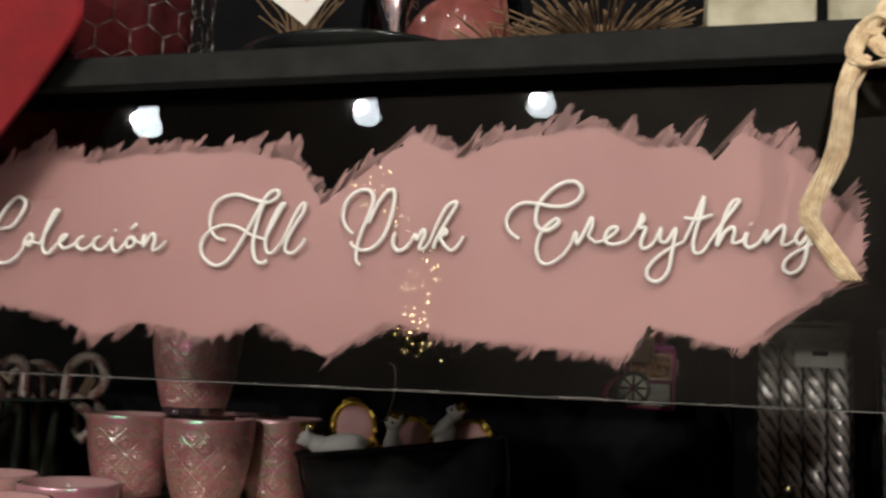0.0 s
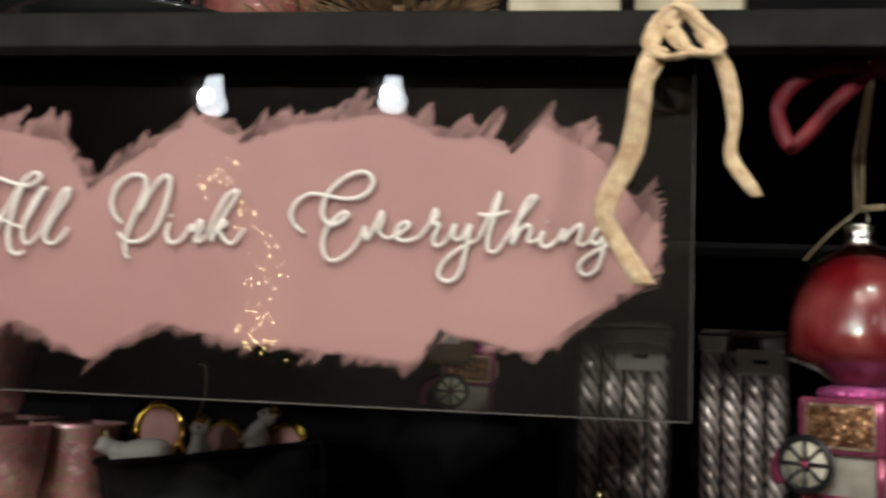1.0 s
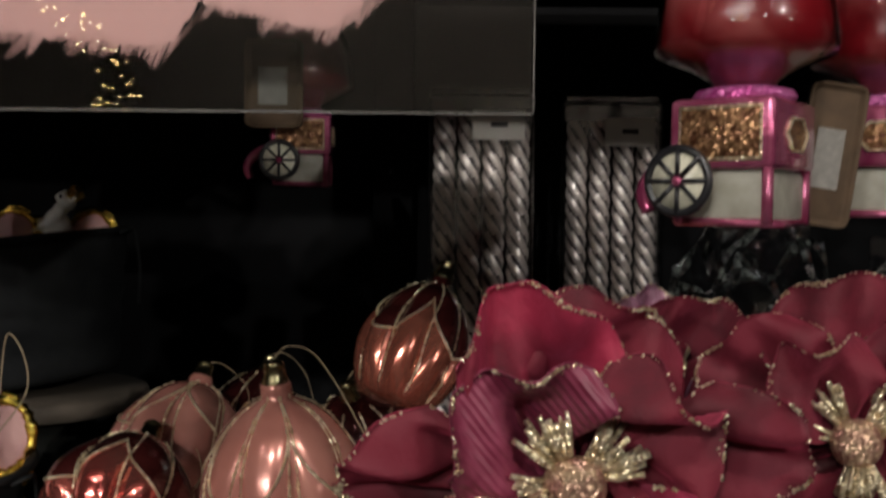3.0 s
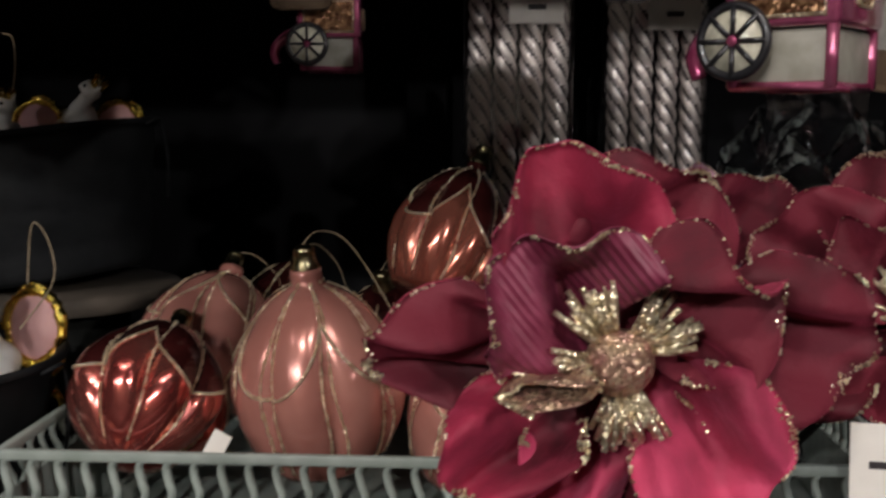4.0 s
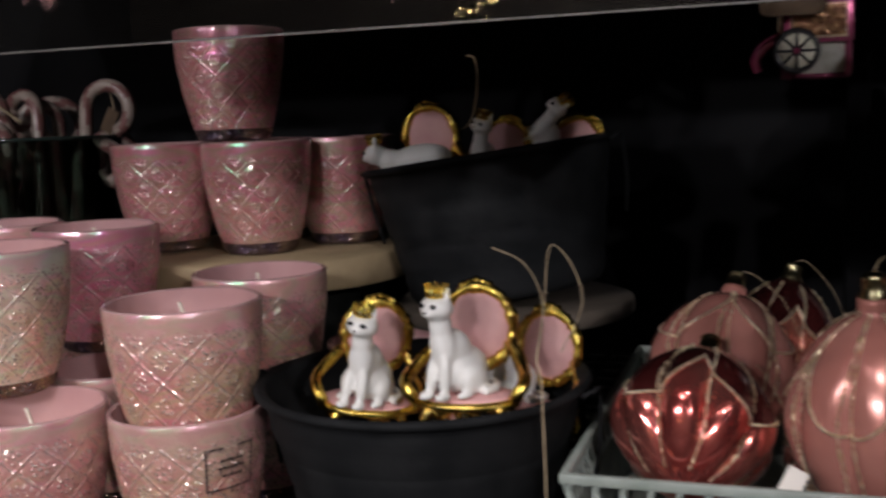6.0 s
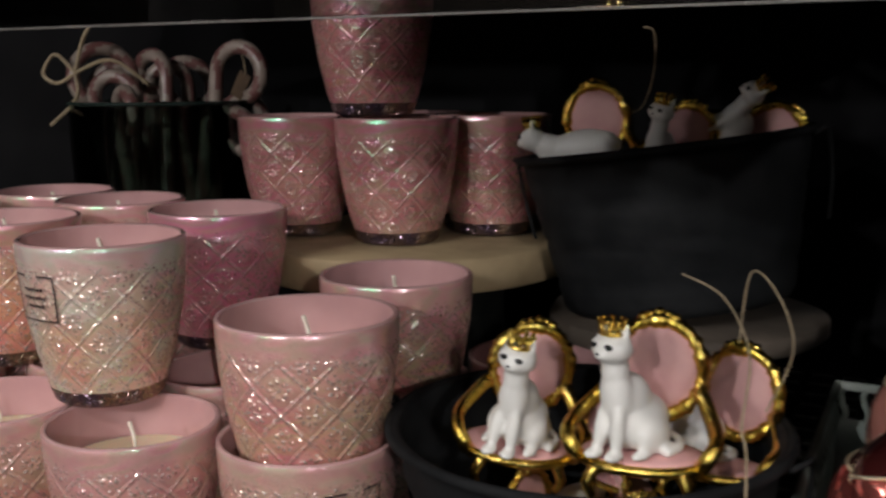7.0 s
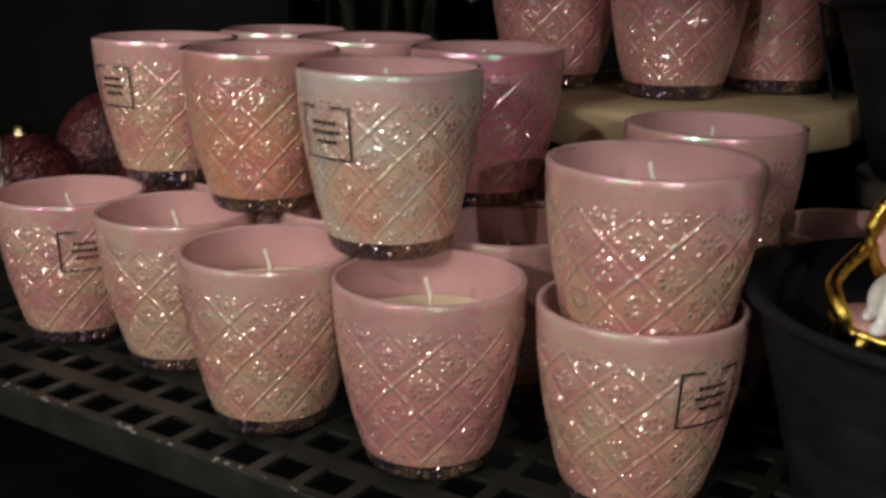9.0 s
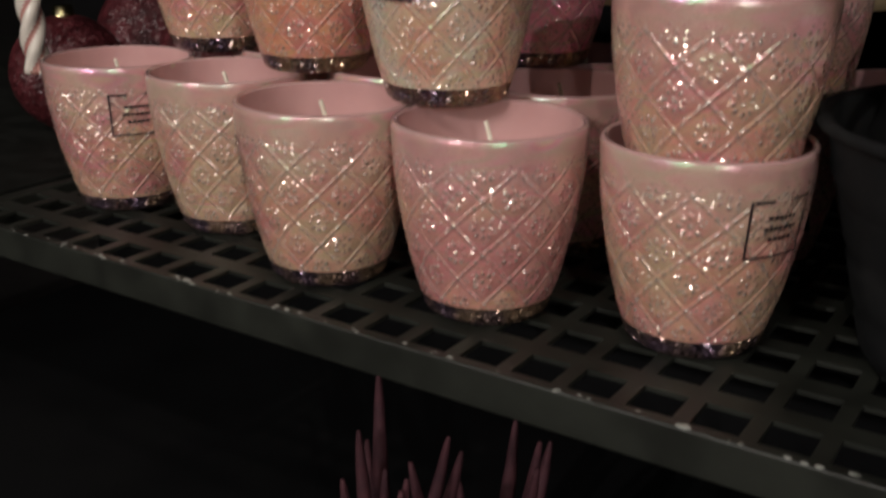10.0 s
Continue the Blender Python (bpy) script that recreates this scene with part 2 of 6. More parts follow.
# ---- mesh helpers ----
def part(name, bm, mat, parent=None, label="", smooth=True):
    me = bpy.data.meshes.new(name)
    bm.to_mesh(me)
    bm.free()
    return part_mesh(name, me, mat, parent, label, smooth)


def part_mesh(name, me, mat, parent=None, label="", smooth=True):
    for mm in mat if isinstance(mat, (list, tuple)) else [mat]:
        me.materials.append(mm)
    if smooth:
        for p in me.polygons:
            p.use_smooth = True
    ob = new(name, me)
    ob.parent = parent
    if label:
        ob["label"] = label
    return ob


def thing(name, label, category, group="", loc=(0, 0, 0), rot=(0, 0, 0), kind=""):
    ob = new(name)
    ob.empty_display_size = 0.02
    ob.matrix_world = pose(*loc, *rot)
    ob.matrix_basis = pose(*loc, *rot)
    return tagged(ob, label, category, group, kind)


def mesh_of(name, verts, faces):
    me = bpy.data.meshes.new(name)
    me.from_pydata([tuple(v) for v in verts], [], faces)
    me.update()
    return me


def lathe(profile, n=64, close=False, wobble=None):
    """bmesh of a turned body; profile: (radius, height) from start to end."""
    bm = bmesh.new()
    rings = []
    for r, z in profile:
        ring = []
        for k in range(n):
            a = 2 * math.pi * k / n
            rr = r if wobble is None else r + wobble(a, r, z)
            ring.append(bm.verts.new((rr * math.cos(a), rr * math.sin(a), z)))
        rings.append(ring)
    for a, b in zip(rings, rings[1:]):
        for k in range(n):
            bm.faces.new((a[k], a[(k + 1) % n], b[(k + 1) % n], b[k]))
    if close:
        bm.faces.new(list(reversed(rings[0])))
        bm.faces.new(rings[-1])
    bm.normal_update()
    return bm


def box(x0, x1, y0, y1, z0, z1, bevel=0.0, segs=2):
    bm = bmesh.new()
    bmesh.ops.create_cube(bm, size=1, matrix=Matrix.Translation(((x0 + x1) / 2, (y0 + y1) / 2, (z0 + z1) / 2)) @ Matrix.Diagonal((x1 - x0, y1 - y0, z1 - z0, 1)))
    if bevel:
        bmesh.ops.bevel(bm, geom=list(bm.edges), offset=bevel, segments=segs, affect="EDGES", profile=0.5)
    return bm


def tube(points, radius, n=8, closed=False, taper=None, bm=None, flat=1.0, twist=0.0):
    """A round or flattened cord along points."""
    bm = bm or bmesh.new()
    pts = [Vector(p) for p in points]
    m = len(pts)
    rings = []
    up = None
    for i, p in enumerate(pts):
        d = (pts[(i + 1) % m] if closed or i < m - 1 else p) - (pts[i - 1] if closed or i > 0 else p)
        d.normalize()
        if up is None:
            up = d.orthogonal().normalized()
        up = (up - d * up.dot(d))
        up = up.normalized() if up.length > 1e-6 else d.orthogonal().normalized()
        side = d.cross(up)
        r = radius * (taper(i / max(m - 1, 1)) if taper else 1)
        t = twist * i
        ring = []
        for k in range(n):
            a = 2 * math.pi * k / n + t
            ring.append(bm.verts.new(p + up * (math.cos(a) * r) + side * (math.sin(a) * r * flat)))
        rings.append(ring)
    pairs = list(zip(rings, rings[1:])) + ([(rings[-1], rings[0])] if closed else [])
    for a, b in pairs:
        for k in range(n):
            bm.faces.new((a[k], a[(k + 1) % n], b[(k + 1) % n], b[k]))
    if not closed:
        bm.faces.new(list(reversed(rings[0])))
        bm.faces.new(rings[-1])
    return bm


def spline(ctrl, steps=8, closed=False):
    """Catmull-Rom through control points."""
    c = [Vector(p) for p in ctrl]
    out = []
    m = len(c)
    for i in range(m if closed else m - 1):
        p0 = c[(i - 1) % m] if closed or i > 0 else c[i]
        p1, p2 = c[i], c[(i + 1) % m]
        p3 = c[(i + 2) % m] if closed or i + 2 < m else c[i + 1]
        for s in range(steps):
            t = s / steps
            out.append(0.5 * (2 * p1 + (p2 - p0) * t + (2 * p0 - 5 * p1 + 4 * p2 - p3) * t * t + (3 * p1 - p0 - 3 * p2 + p3) * t ** 3))
    if not closed:
        out.append(c[-1])
    return out


def blob(center, radius, stretch=(1, 1, 1), turn=(0, 0, 0), seg=20, bm=None):
    bm = bm or bmesh.new()
    m = Matrix.Translation(center) @ Euler([radians(a) for a in turn]).to_matrix().to_4x4() @ Matrix.Diagonal((*(radius * s for s in stretch), 1))
    bmesh.ops.create_uvsphere(bm, u_segments=seg, v_segments=max(6, seg * 2 // 3), radius=1, matrix=m)
    return bm


# ---- the shelving ----
SHELF = -0.257
FRONT = 0.680
PX, PY = 0.0235, 0.0285


def perforated(name, x0, y0, nx, ny, ztop, thick, hx, hy, mat, label):
    """Steel sheet with real square holes."""
    verts, faces, index = [], [], {}

    def v(x, y, z):
        key = (round(x, 5), round(y, 5), round(z, 5))
        if key not in index:
            index[key] = len(verts)
            verts.append(key)
        return index[key]

    zb = ztop - thick
    for i in range(nx):
        for j in range(ny):
            a, b = x0 + i * PX, x0 + (i + 1) * PX
            c, d = y0 + j * PY, y0 + (j + 1) * PY
            e, f = (a + b) / 2 - hx / 2, (a + b) / 2 + hx / 2
            g, h = (c + d) / 2 - hy / 2, (c + d) / 2 + hy / 2
            for z, flip in ((ztop, False), (zb, True)):
                o = [v(a, c, z), v(b, c, z), v(b, d, z), v(a, d, z)]
                q = [v(e, g, z), v(f, g, z), v(f, h, z), v(e, h, z)]
                for k in range(4):
                    face = [o[k], o[(k + 1) % 4], q[(k + 1) % 4], q[k]]
                    faces.append(face[::-1] if flip else face)
            q = [(e, g), (f, g), (f, h), (e, h)]
            for k in range(4):
                p, r = q[k], q[(k + 1) % 4]
                faces.append([v(*p, ztop), v(*r, ztop), v(*r, zb), v(*p, zb)])
    return part_mesh(name, mesh_of(name, verts, faces), mat, None, label, smooth=False)


XL, XR = -0.548, 0.72
YB = 1.27
lower = thing("shelf_lower", "black perforated steel shelf board with chipped front lip", "shelf", kind="structure")
sheet = perforated("perforated_sheet", XL + 0.003, FRONT + 0.0065, 53, 20, SHELF, 0.002, 0.0172, 0.0178, LOWER_STEEL, "")
sheet.parent = lower
lip = part("front_lip", box(XL, XR, FRONT + 0.0050, FRONT + 0.0085, SHELF - 0.016, SHELF + 0.001, 0.0008), LOWER_STEEL, lower, smooth=False)
chips = bmesh.new()
chip_rnd = random.Random(31)
for i in range(150):
    cx = XL + 0.01 + (XR - XL - 0.02) * chip_rnd.random()
    s = chip_rnd.uniform(0.0004, 0.0013) * (1 if chip_rnd.random() < 0.8 else 1.6)
    blob((cx, FRONT + 0.0052 + chip_rnd.uniform(0, 0.003), SHELF + 0.001), s, (1.4, 0.8, 0.25), seg=6, bm=chips)
tagged(part("chipped_paint", chips, material("bare_chipped_steel", (0.30, 0.31, 0.28), 0.5), lower, "pale chips in the black paint"), kind="stuff")
part("side_lip", box(XL - 0.002, XL + 0.008, FRONT + 0.0087, YB, SHELF - 0.016, SHELF + 0.001, 0.0012), LOWER_STEEL, lower, smooth=False)
tagged(part("back_wall", box(-1.2, 1.4, YB + 0.002, YB + 0.03, -1.0, 1.2), BACK_BLACK, smooth=False), "matt black back panel of the shelving", "wall", kind="structure")

UP = 0.152
upper = thing("shelf_upper", "black steel shelf board with slotted sheet above the sign", "shelf", kind="structure")
part("front_bar", box(-0.62, XR + 0.2, 0.594, 0.606, UP - 0.002, UP + 0.014, 0.001), BLACK_STEEL, upper, smooth=False)
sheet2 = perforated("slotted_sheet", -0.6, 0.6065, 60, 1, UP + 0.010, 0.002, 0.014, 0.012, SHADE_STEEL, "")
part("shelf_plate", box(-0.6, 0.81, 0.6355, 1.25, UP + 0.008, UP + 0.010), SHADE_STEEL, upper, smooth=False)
sheet2.parent = upper

# ---- pink scented candles ----
CUP_D, CUP_H = 0.082, 0.081
WALL = 0.0028


def cup_radius(u):
    """Outer radius at height share u: narrow foot, swelling, almost upright above."""
    return CUP_D / 2 * (0.65 + 0.35 * (1 - (1 - min(u, 1)) ** 1.8))


def relief(a, u):
    """Pressed diamonds with a small blossom in each."""
    if u < 0.13 or u > 0.86:
        return 0.0
    n, rows = 10, 2.5
    p = a / (2 * math.pi) * n
    q = (u - 0.13) / 0.73 * rows
    s, d = (p + q) % 1.0, (p - q) % 1.0
    edge = min(s, 1 - s, d, 1 - d)
    fade = min(1, (0.86 - u) / 0.06, (u - 0.13) / 0.04)
    h = 0.00016 * math.exp(-(edge / 0.035) ** 2) - 0.00035 * math.exp(-((edge - 0.08) / 0.04) ** 2)
    cs, cd = s - 0.5, d - 0.5
    r = math.hypot(cs, cd)
    h += 0.00022 * math.exp(-((r - 0.22) / 0.10) ** 2)
    return h * fade


def cup_meshes():
    n = 288
    verts, faces = [], []
    prof = [0.13 * i / 5 for i in range(5)] + [0.13 + 0.73 * i / 88 for i in range(89)] + [0.86 + 0.14 * i / 4 for i in range(1, 5)]
    m = len(prof) - 1
    for u in prof:
        z = u * CUP_H
        for k in range(n):
            a = 2 * math.pi * k / n
            r = cup_radius(u) + relief(a, u)
            if u < 0.02:
                r -= 0.0015
            verts.append((r * math.cos(a), r * math.sin(a), z))
    for j in range(m):
        for k in range(n):
            faces.append((j * n + k, j * n + (k + 1) % n, (j + 1) * n + (k + 1) % n, (j + 1) * n + k))
    # rounded rim
    last = m * n
    ringsz = [(0.4, 0.0006), (1.4, 0.0010), (2.4, 0.0006), (2.8, 0.0)]
    for off, dz in ringsz:
        start = len(verts)
        for k in range(n):
            a = 2 * math.pi * k / n
            r = cup_radius(1) - off * 0.001
            verts.append((r * math.cos(a), r * math.sin(a), CUP_H + dz))
        for k in range(n):
            faces.append((last + k, last + (k + 1) % n, start + (k + 1) % n, start + k))
        last = start
    body = mesh_of("glass_body", verts, faces)
    split = 0.105
    for poly in body.polygons:
        if poly.center.z < split * CUP_H:
            poly.material_index = 1
        elif poly.center.z > 0.985 * CUP_H:
            poly.material_index = 2
    inner = lathe([(cup_radius(u) - WALL, u * CUP_H) for u in (1.0, 0.95, 0.85, 0.75, 0.62)], 72)
    inner_me = bpy.data.meshes.new("inner_wall")
    inner.to_mesh(inner_me)
    inner.free()
    bm = lathe([(0.0005, 0.75 * CUP_H), (0.004, 0.752 * CUP_H), (0.018, 0.745 * CUP_H), (0.033, 0.74 * CUP_H), (cup_radius(0.74) - WALL - 0.0003, 0.752 * CUP_H)], 48)
    wax = bpy.data.meshes.new("wax")
    bm.to_mesh(wax)
    bm.free()
    bm = tube(spline([(0, 0, 0.74 * CUP_H), (0.0005, 0.0002, 0.87 * CUP_H), (-0.0007, 0.0006, 0.93 * CUP_H), (-0.002, 0.0002, 0.99 * CUP_H)], 4), 0.0010, 8)
    wick = bpy.data.meshes.new("wick")
    bm.to_mesh(wick)
    bm.free()
    return body, inner_me, wax, wick


CUP_ME = cup_meshes()


def cup_label():
    """Printed frame with three lines of unreadable small print, laid on the curved glass."""
    bm = bmesh.new()

    def patch(a0, a1, u0, u1, nn=8):
        for i in range(nn):
            q = []
            for s, u in ((i, u0), (i + 1, u0), (i + 1, u1), (i, u1)):
                a = a0 + (a1 - a0) * s / nn
                r = cup_radius(u) + 0.0010
                q.append(bm.verts.new((r * math.cos(a), r * math.sin(a), u * CUP_H)))
            bm.faces.new(q)

    w, t = 0.34, 0.012
    for u in (0.56, 0.83):
        gap = 0.1 if u > 0.6 else 0
        patch(-w, -gap if gap else 0, u, u + 0.011)
        patch(gap, w, u, u + 0.011)
    for a in (-w, w - t * 2):
        patch(a, a + t * 2, 0.56, 0.84, 2)
    for row, half in ((0.745, 0.15), (0.695, 0.18), (0.645, 0.12)):
        x = -half
        while x < half:
            step = 0.03 + 0.025 * random.random()
            patch(x, x + step, row, row + 0.019, 2)
            x += step + 0.012
    me = bpy.data.meshes.new("printed_label")
    bm.to_mesh(me)
    bm.free()
    me.materials.append(INK)
    return me


LABEL_ME = cup_label()
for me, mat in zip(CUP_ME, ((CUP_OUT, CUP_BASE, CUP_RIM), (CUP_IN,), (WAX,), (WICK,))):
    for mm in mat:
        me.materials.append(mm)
    for p in me.polygons:
        p.use_smooth = True


def candle(x, y, z, turn, label, faced=None, tint=None):
    """One candle glass; faced: the direction of its printed label in degrees."""
    ob = thing("scented_candle", label, "candle", "pink candle glasses", (x, y, z), (0, 0, turn))
    for name, me in zip(("glass_body", "inner_wall", "wax", "wick"), CUP_ME):
        p = new(name, me)
        p.parent = ob
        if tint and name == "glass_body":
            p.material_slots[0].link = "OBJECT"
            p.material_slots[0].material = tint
    if faced is not None:
        p = new("printed_label", LABEL_ME)
        p.parent = ob
        p.matrix_basis = pose(0, 0, 0, 0, 0, faced - turn)
        p["label"] = "black printed frame with small print"
    return ob


Z0 = SHELF + 0.001
Z1 = Z0 + CUP_H + 0.001
low = "pearly pink pressed-glass candle standing on the perforated shelf"
top = "pearly pink pressed-glass candle stacked on other candle rims"
CUPS = [
    (-0.231, 0.743, Z0, 10, low, None), (-0.315, 0.738, Z0, 33, low, 222),
    (-0.145, 0.762, Z0, 50, low, 332), (-0.483, 0.762, Z0, 71, low, 330), (-0.404, 0.766, Z0, 20, low, None),
    (-0.144, 0.763, Z0 + 0.056, 15, "pearly pink candle nested in the glass below it", None),
    (-0.270, 0.770, Z1, 40, "pearly white-gold pressed-glass candle stacked on other rims", 262, CUP_GOLD), (-0.373, 0.801, Z1, 5, "pearly peach pressed-glass candle stacked on other rims", None, CUP_PEACH), (-0.464, 0.822, Z1, 62, top, 268),
    (-0.285, 0.881, Z1, 23, "rose pink pressed-glass candle stacked on other rims", None, CUP_ROSE),
    (-0.153, 0.862, Z0 + 0.056, 80, "pearly pink candle nested in the glass below it", None), (-0.154, 0.861, Z0, 30, low, None),
    (-0.245, 0.835, Z0, 12, low, None), (-0.335, 0.828, Z0, 44, low, None), (-0.430, 0.855, Z0, 55, low, None),
    (-0.275, 0.925, Z0, 19, low, None), (-0.37, 0.915, Z0, 70, low, None), (-0.375, 0.895, Z1, 33, top, None),
    (-0.465, 0.925, Z0, 3, low, None), (-0.455, 0.915, Z1, 28, top, None), (-0.098, 0.932, Z0, 66, low, None),
]
RISER = -0.123
rl = "pearly dusty pink pressed-glass candle on the round wooden riser"
CUPS += [(-0.301, 0.992, RISER, 25, rl, None, CUP_BACK_SHADE), (-0.219, 0.986, RISER, 60, rl, None, CUP_BACK_SHADE), (-0.178, 1.050, RISER, 35, rl, None, CUP_BACK_SHADE),
         (-0.245, 1.07, RISER, 5, rl, None), (-0.243, 0.998, RISER + CUP_H + 0.0015, 50, "pearly dusty pink candle crowning the pyramid of glasses", None, CUP_BACK_SHADE)]
for c in CUPS:
    candle(*c)

# ---- wooden risers ----
WOOD = varied(material("raw_wood_slice", rough=0.7), (0.30, 0.22, 0.12), (0.42, 0.32, 0.18), 30, bump=0.3, bump_scale=200, dist=0.0008)


GREY_WOOD = varied(material("grey_brown_wood", rough=0.8), (0.045, 0.036, 0.026), (0.075, 0.06, 0.045), 40, bump=0.3, bump_scale=200, dist=0.0008)


def wood_slice(x, y, r, z0, z1, label, mat=WOOD):
    ob = thing("wooden_riser", label, "riser", loc=(x, y, z0))
    h = z1 - z0
    wob = lambda a, rr, z: rr * 0.02 * math.sin(3 * a + 1) + rr * 0.012 * math.sin(7 * a)
    part("disc", lathe([(r * 0.98, 0), (r, 0.002), (r, h - 0.002), (r * 0.985, h), (0.001, h)], 72, wobble=wob), mat, ob)
    part("foot", lathe([(r * 0.6, SHELF - z0 + 0.001), (r * 0.6, 0)], 40, close=True), BLACK_STEEL, ob)
    return ob


wood_slice(-0.228, 1.02, 0.111, -0.146, RISER - 0.001, "round raw wooden slice on a black foot carrying candles")
wood_slice(-0.035, 1.02, 0.085, -0.172, -0.160, "thin grey-brown wooden slice under the black pot", GREY_WOOD)


# ---- black pots ----
def pot(x, y, z, r_top, r_bot, h, label, lean=0):
    ob = thing("plant_pot", label, "pot", "black pots", (x, y, z), (0, lean, 0))
    prof = [(0.001, 0.0), (r_bot * 0.97, 0.0), (r_bot, 0.003)]
    for i in range(1, 24):
        u = i / 24
        r = r_bot + (r_top - r_bot) * u
        groove = 0.0012 * (1 if int(u * 16) % 4 == 3 else 0)
        prof.append((r - groove, u * h))
    prof += [(r_top + 0.001, h - 0.004), (r_top + 0.002, h - 0.001), (r_top, h + 0.0008), (r_top - 0.003, h - 0.001), (r_top - 0.004, h - 0.02), (r_bot * 0.96, 0.02), (0.001, 0.019)]
    part("pot_body", lathe(prof, 88), POT, ob)
    part("rolled_rim", tube([((r_top + 0.0015) * math.cos(2 * math.pi * i / 88), (r_top + 0.0015) * math.sin(2 * math.pi * i / 88), h - 0.001) for i in range(88)], 0.0024, 8, closed=True), POT, ob)
    for sgn in (1, -1):
        ear = tube(spline([((r_top + 0.002) * sgn, -0.012, h - 0.004), ((r_top + 0.008) * sgn, -0.008, h - 0.001), ((r_top + 0.009) * sgn, 0, h - 0.004), ((r_top + 0.008) * sgn, 0.004, h - 0.03), ((r_top + 0.004) * sgn, 0.004, h - 0.055)], 6), 0.0012, 7)
        part("handle_loop", ear, POT, ob, "thin black handle loop")
    return ob


pot(-0.026, 0.800, SHELF + 0.001, 0.084, 0.060, 0.093, "black ribbed pot full of cat ornaments")
pot(-0.038, 1.02, -0.1535, 0.088, 0.070, 0.098, "black ribbed pot on a wooden slice, full of cat ornaments", -7.5)

# ---- grey slotted tray ----
tray = thing("slotted_tray", "grey-green slotted metal tray holding glass baubles", "tray", loc=(0.058, 0.741, SHELF + 0.001))
TW, TD, TH = 0.40, 0.26, 0.067
part("tray_bottom", box(0.004, TW - 0.004, 0.004, TD - 0.004, 0.002, 0.004), TRAY, tray, smooth=False)
for nm, b in (("front_rail", (0, TW, 0, 0.004, TH - 0.005, TH)), ("back_rail", (0, TW, TD - 0.004, TD, TH - 0.005, TH)), ("left_rail", (0, 0.004, 0.004, TD - 0.004, TH - 0.005, TH)), ("right_rail", (TW - 0.004, TW, 0.004, TD - 0.004, TH - 0.005, TH))):
    part(nm, box(*b, 0.001), TRAY, tray)


def slat_mesh(length):
    bm = tube(spline([(0, 0, 0), (0.0012, -0.0012, length * 0.25), (-0.0006, 0.0, length * 0.5), (-0.0018, 0.0008, length * 0.8), (-0.0006, 0, length)], 4), 0.0021, 8, flat=0.7)
    me = bpy.data.meshes.new("slat")
    bm.to_mesh(me)
    bm.free()
    me.materials.append(TRAY)
    for p in me.polygons:
        p.use_smooth = True
    return me


SLAT = slat_mesh(0.018)
NS = 33
for i in range(NS):
    for y in (0.002, TD - 0.002):
        p = new("slat", SLAT)
        p.parent = tray
        p.matrix_basis = pose(0.006 + i * (TW - 0.012) / (NS - 1), y, TH - 0.0225)
for i in range(21):
    for x in (0.002, TW - 0.002):
        p = new("slat", SLAT)
        p.parent = tray
        p.matrix_basis = pose(x, 0.012 + i * (TD - 0.024) / 20, TH - 0.0225, 0, 0, 90)
for nm, b in (("front_panel", (0, TW, 0.0005, 0.0030, 0, TH - 0.022)), ("back_panel", (0, TW, TD - 0.003, TD - 0.0005, 0, TH - 0.022)), ("left_panel", (0.0005, 0.003, 0.004, TD - 0.004, 0, TH - 0.022)), ("right_panel", (TW - 0.003, TW - 0.0005, 0.004, TD - 0.004, 0, TH - 0.022))):
    part(nm, box(*b), TRAY, tray, smooth=False)


# ---- painted acrylic sign ----
ACRYLIC = clear("clear_acrylic", ior=1.5, rough=0.01, through_color=(0.80, 0.82, 0.81))
PINK = varied(material("pink_brushed_paint", rough=0.5), (0.50, 0.255, 0.245), (0.58, 0.315, 0.30), 7, bump=0.2, bump_scale=60, dist=0.0005)
WHITE_LETTER = varied(material("white_acrylic_letters", rough=0.4), (0.86, 0.84, 0.77), (0.90, 0.88, 0.82), 200)
SY = 0.615
sign = thing("acrylic_sign", "clear acrylic sign with brushed pink paint and white script lettering", "sign", loc=(0, SY, 0))
SX0, SX1, SZ0, SZ1 = -0.196, 0.300, 0.0, 0.1535
sheet = part("clear_sheet", box(SX0, SX1, 0, 0.002, SZ0, SZ1, 0.0003, 1), ACRYLIC, sign, "clear glossy acrylic sheet", smooth=False)
sheet.visible_shadow = False
EDGE = varied(material("polished_acrylic_edge", rough=0.25, coat=0.5), (0.09, 0.088, 0.082), (0.15, 0.145, 0.135), 30)
part("polished_edge", box(SX0, SX1, 0.0002, 0.0018, SZ0 - 0.0006, SZ0 - 0.0001), EDGE, sign, "bright polished lower edge", smooth=False)
part("polished_edge", box(SX1 + 0.0001, SX1 + 0.0005, 0.0004, 0.0016, SZ0, SZ1), EDGE, sign, "bright polished side edge", smooth=False)

TOP = [(-0.34, 0.118), (-0.16, 0.111), (-0.139, 0.124), (-0.103, 0.117), (-0.077, 0.122), (-0.014, 0.123), (0.02, 0.115), (0.032, 0.094), (0.055, 0.110), (0.08, 0.129), (0.103, 0.117), (0.125, 0.125), (0.172, 0.131), (0.193, 0.120), (0.21, 0.121), (0.224, 0.114), (0.236, 0.127), (0.262, 0.112), (0.274, 0.096), (0.288, 0.082)]
BOT = [(-0.34, 0.03), (-0.152, 0.034), (-0.115, 0.028), (-0.094, 0.018), (-0.067, 0.027), (-0.026, 0.02), (0.003, 0.029), (0.039, 0.012), (0.069, 0.030), (0.108, 0.023), (0.15, 0.020), (0.186, 0.017), (0.196, 0.031), (0.235, 0.023), (0.254, 0.036), (0.277, 0.052), (0.288, 0.066)]


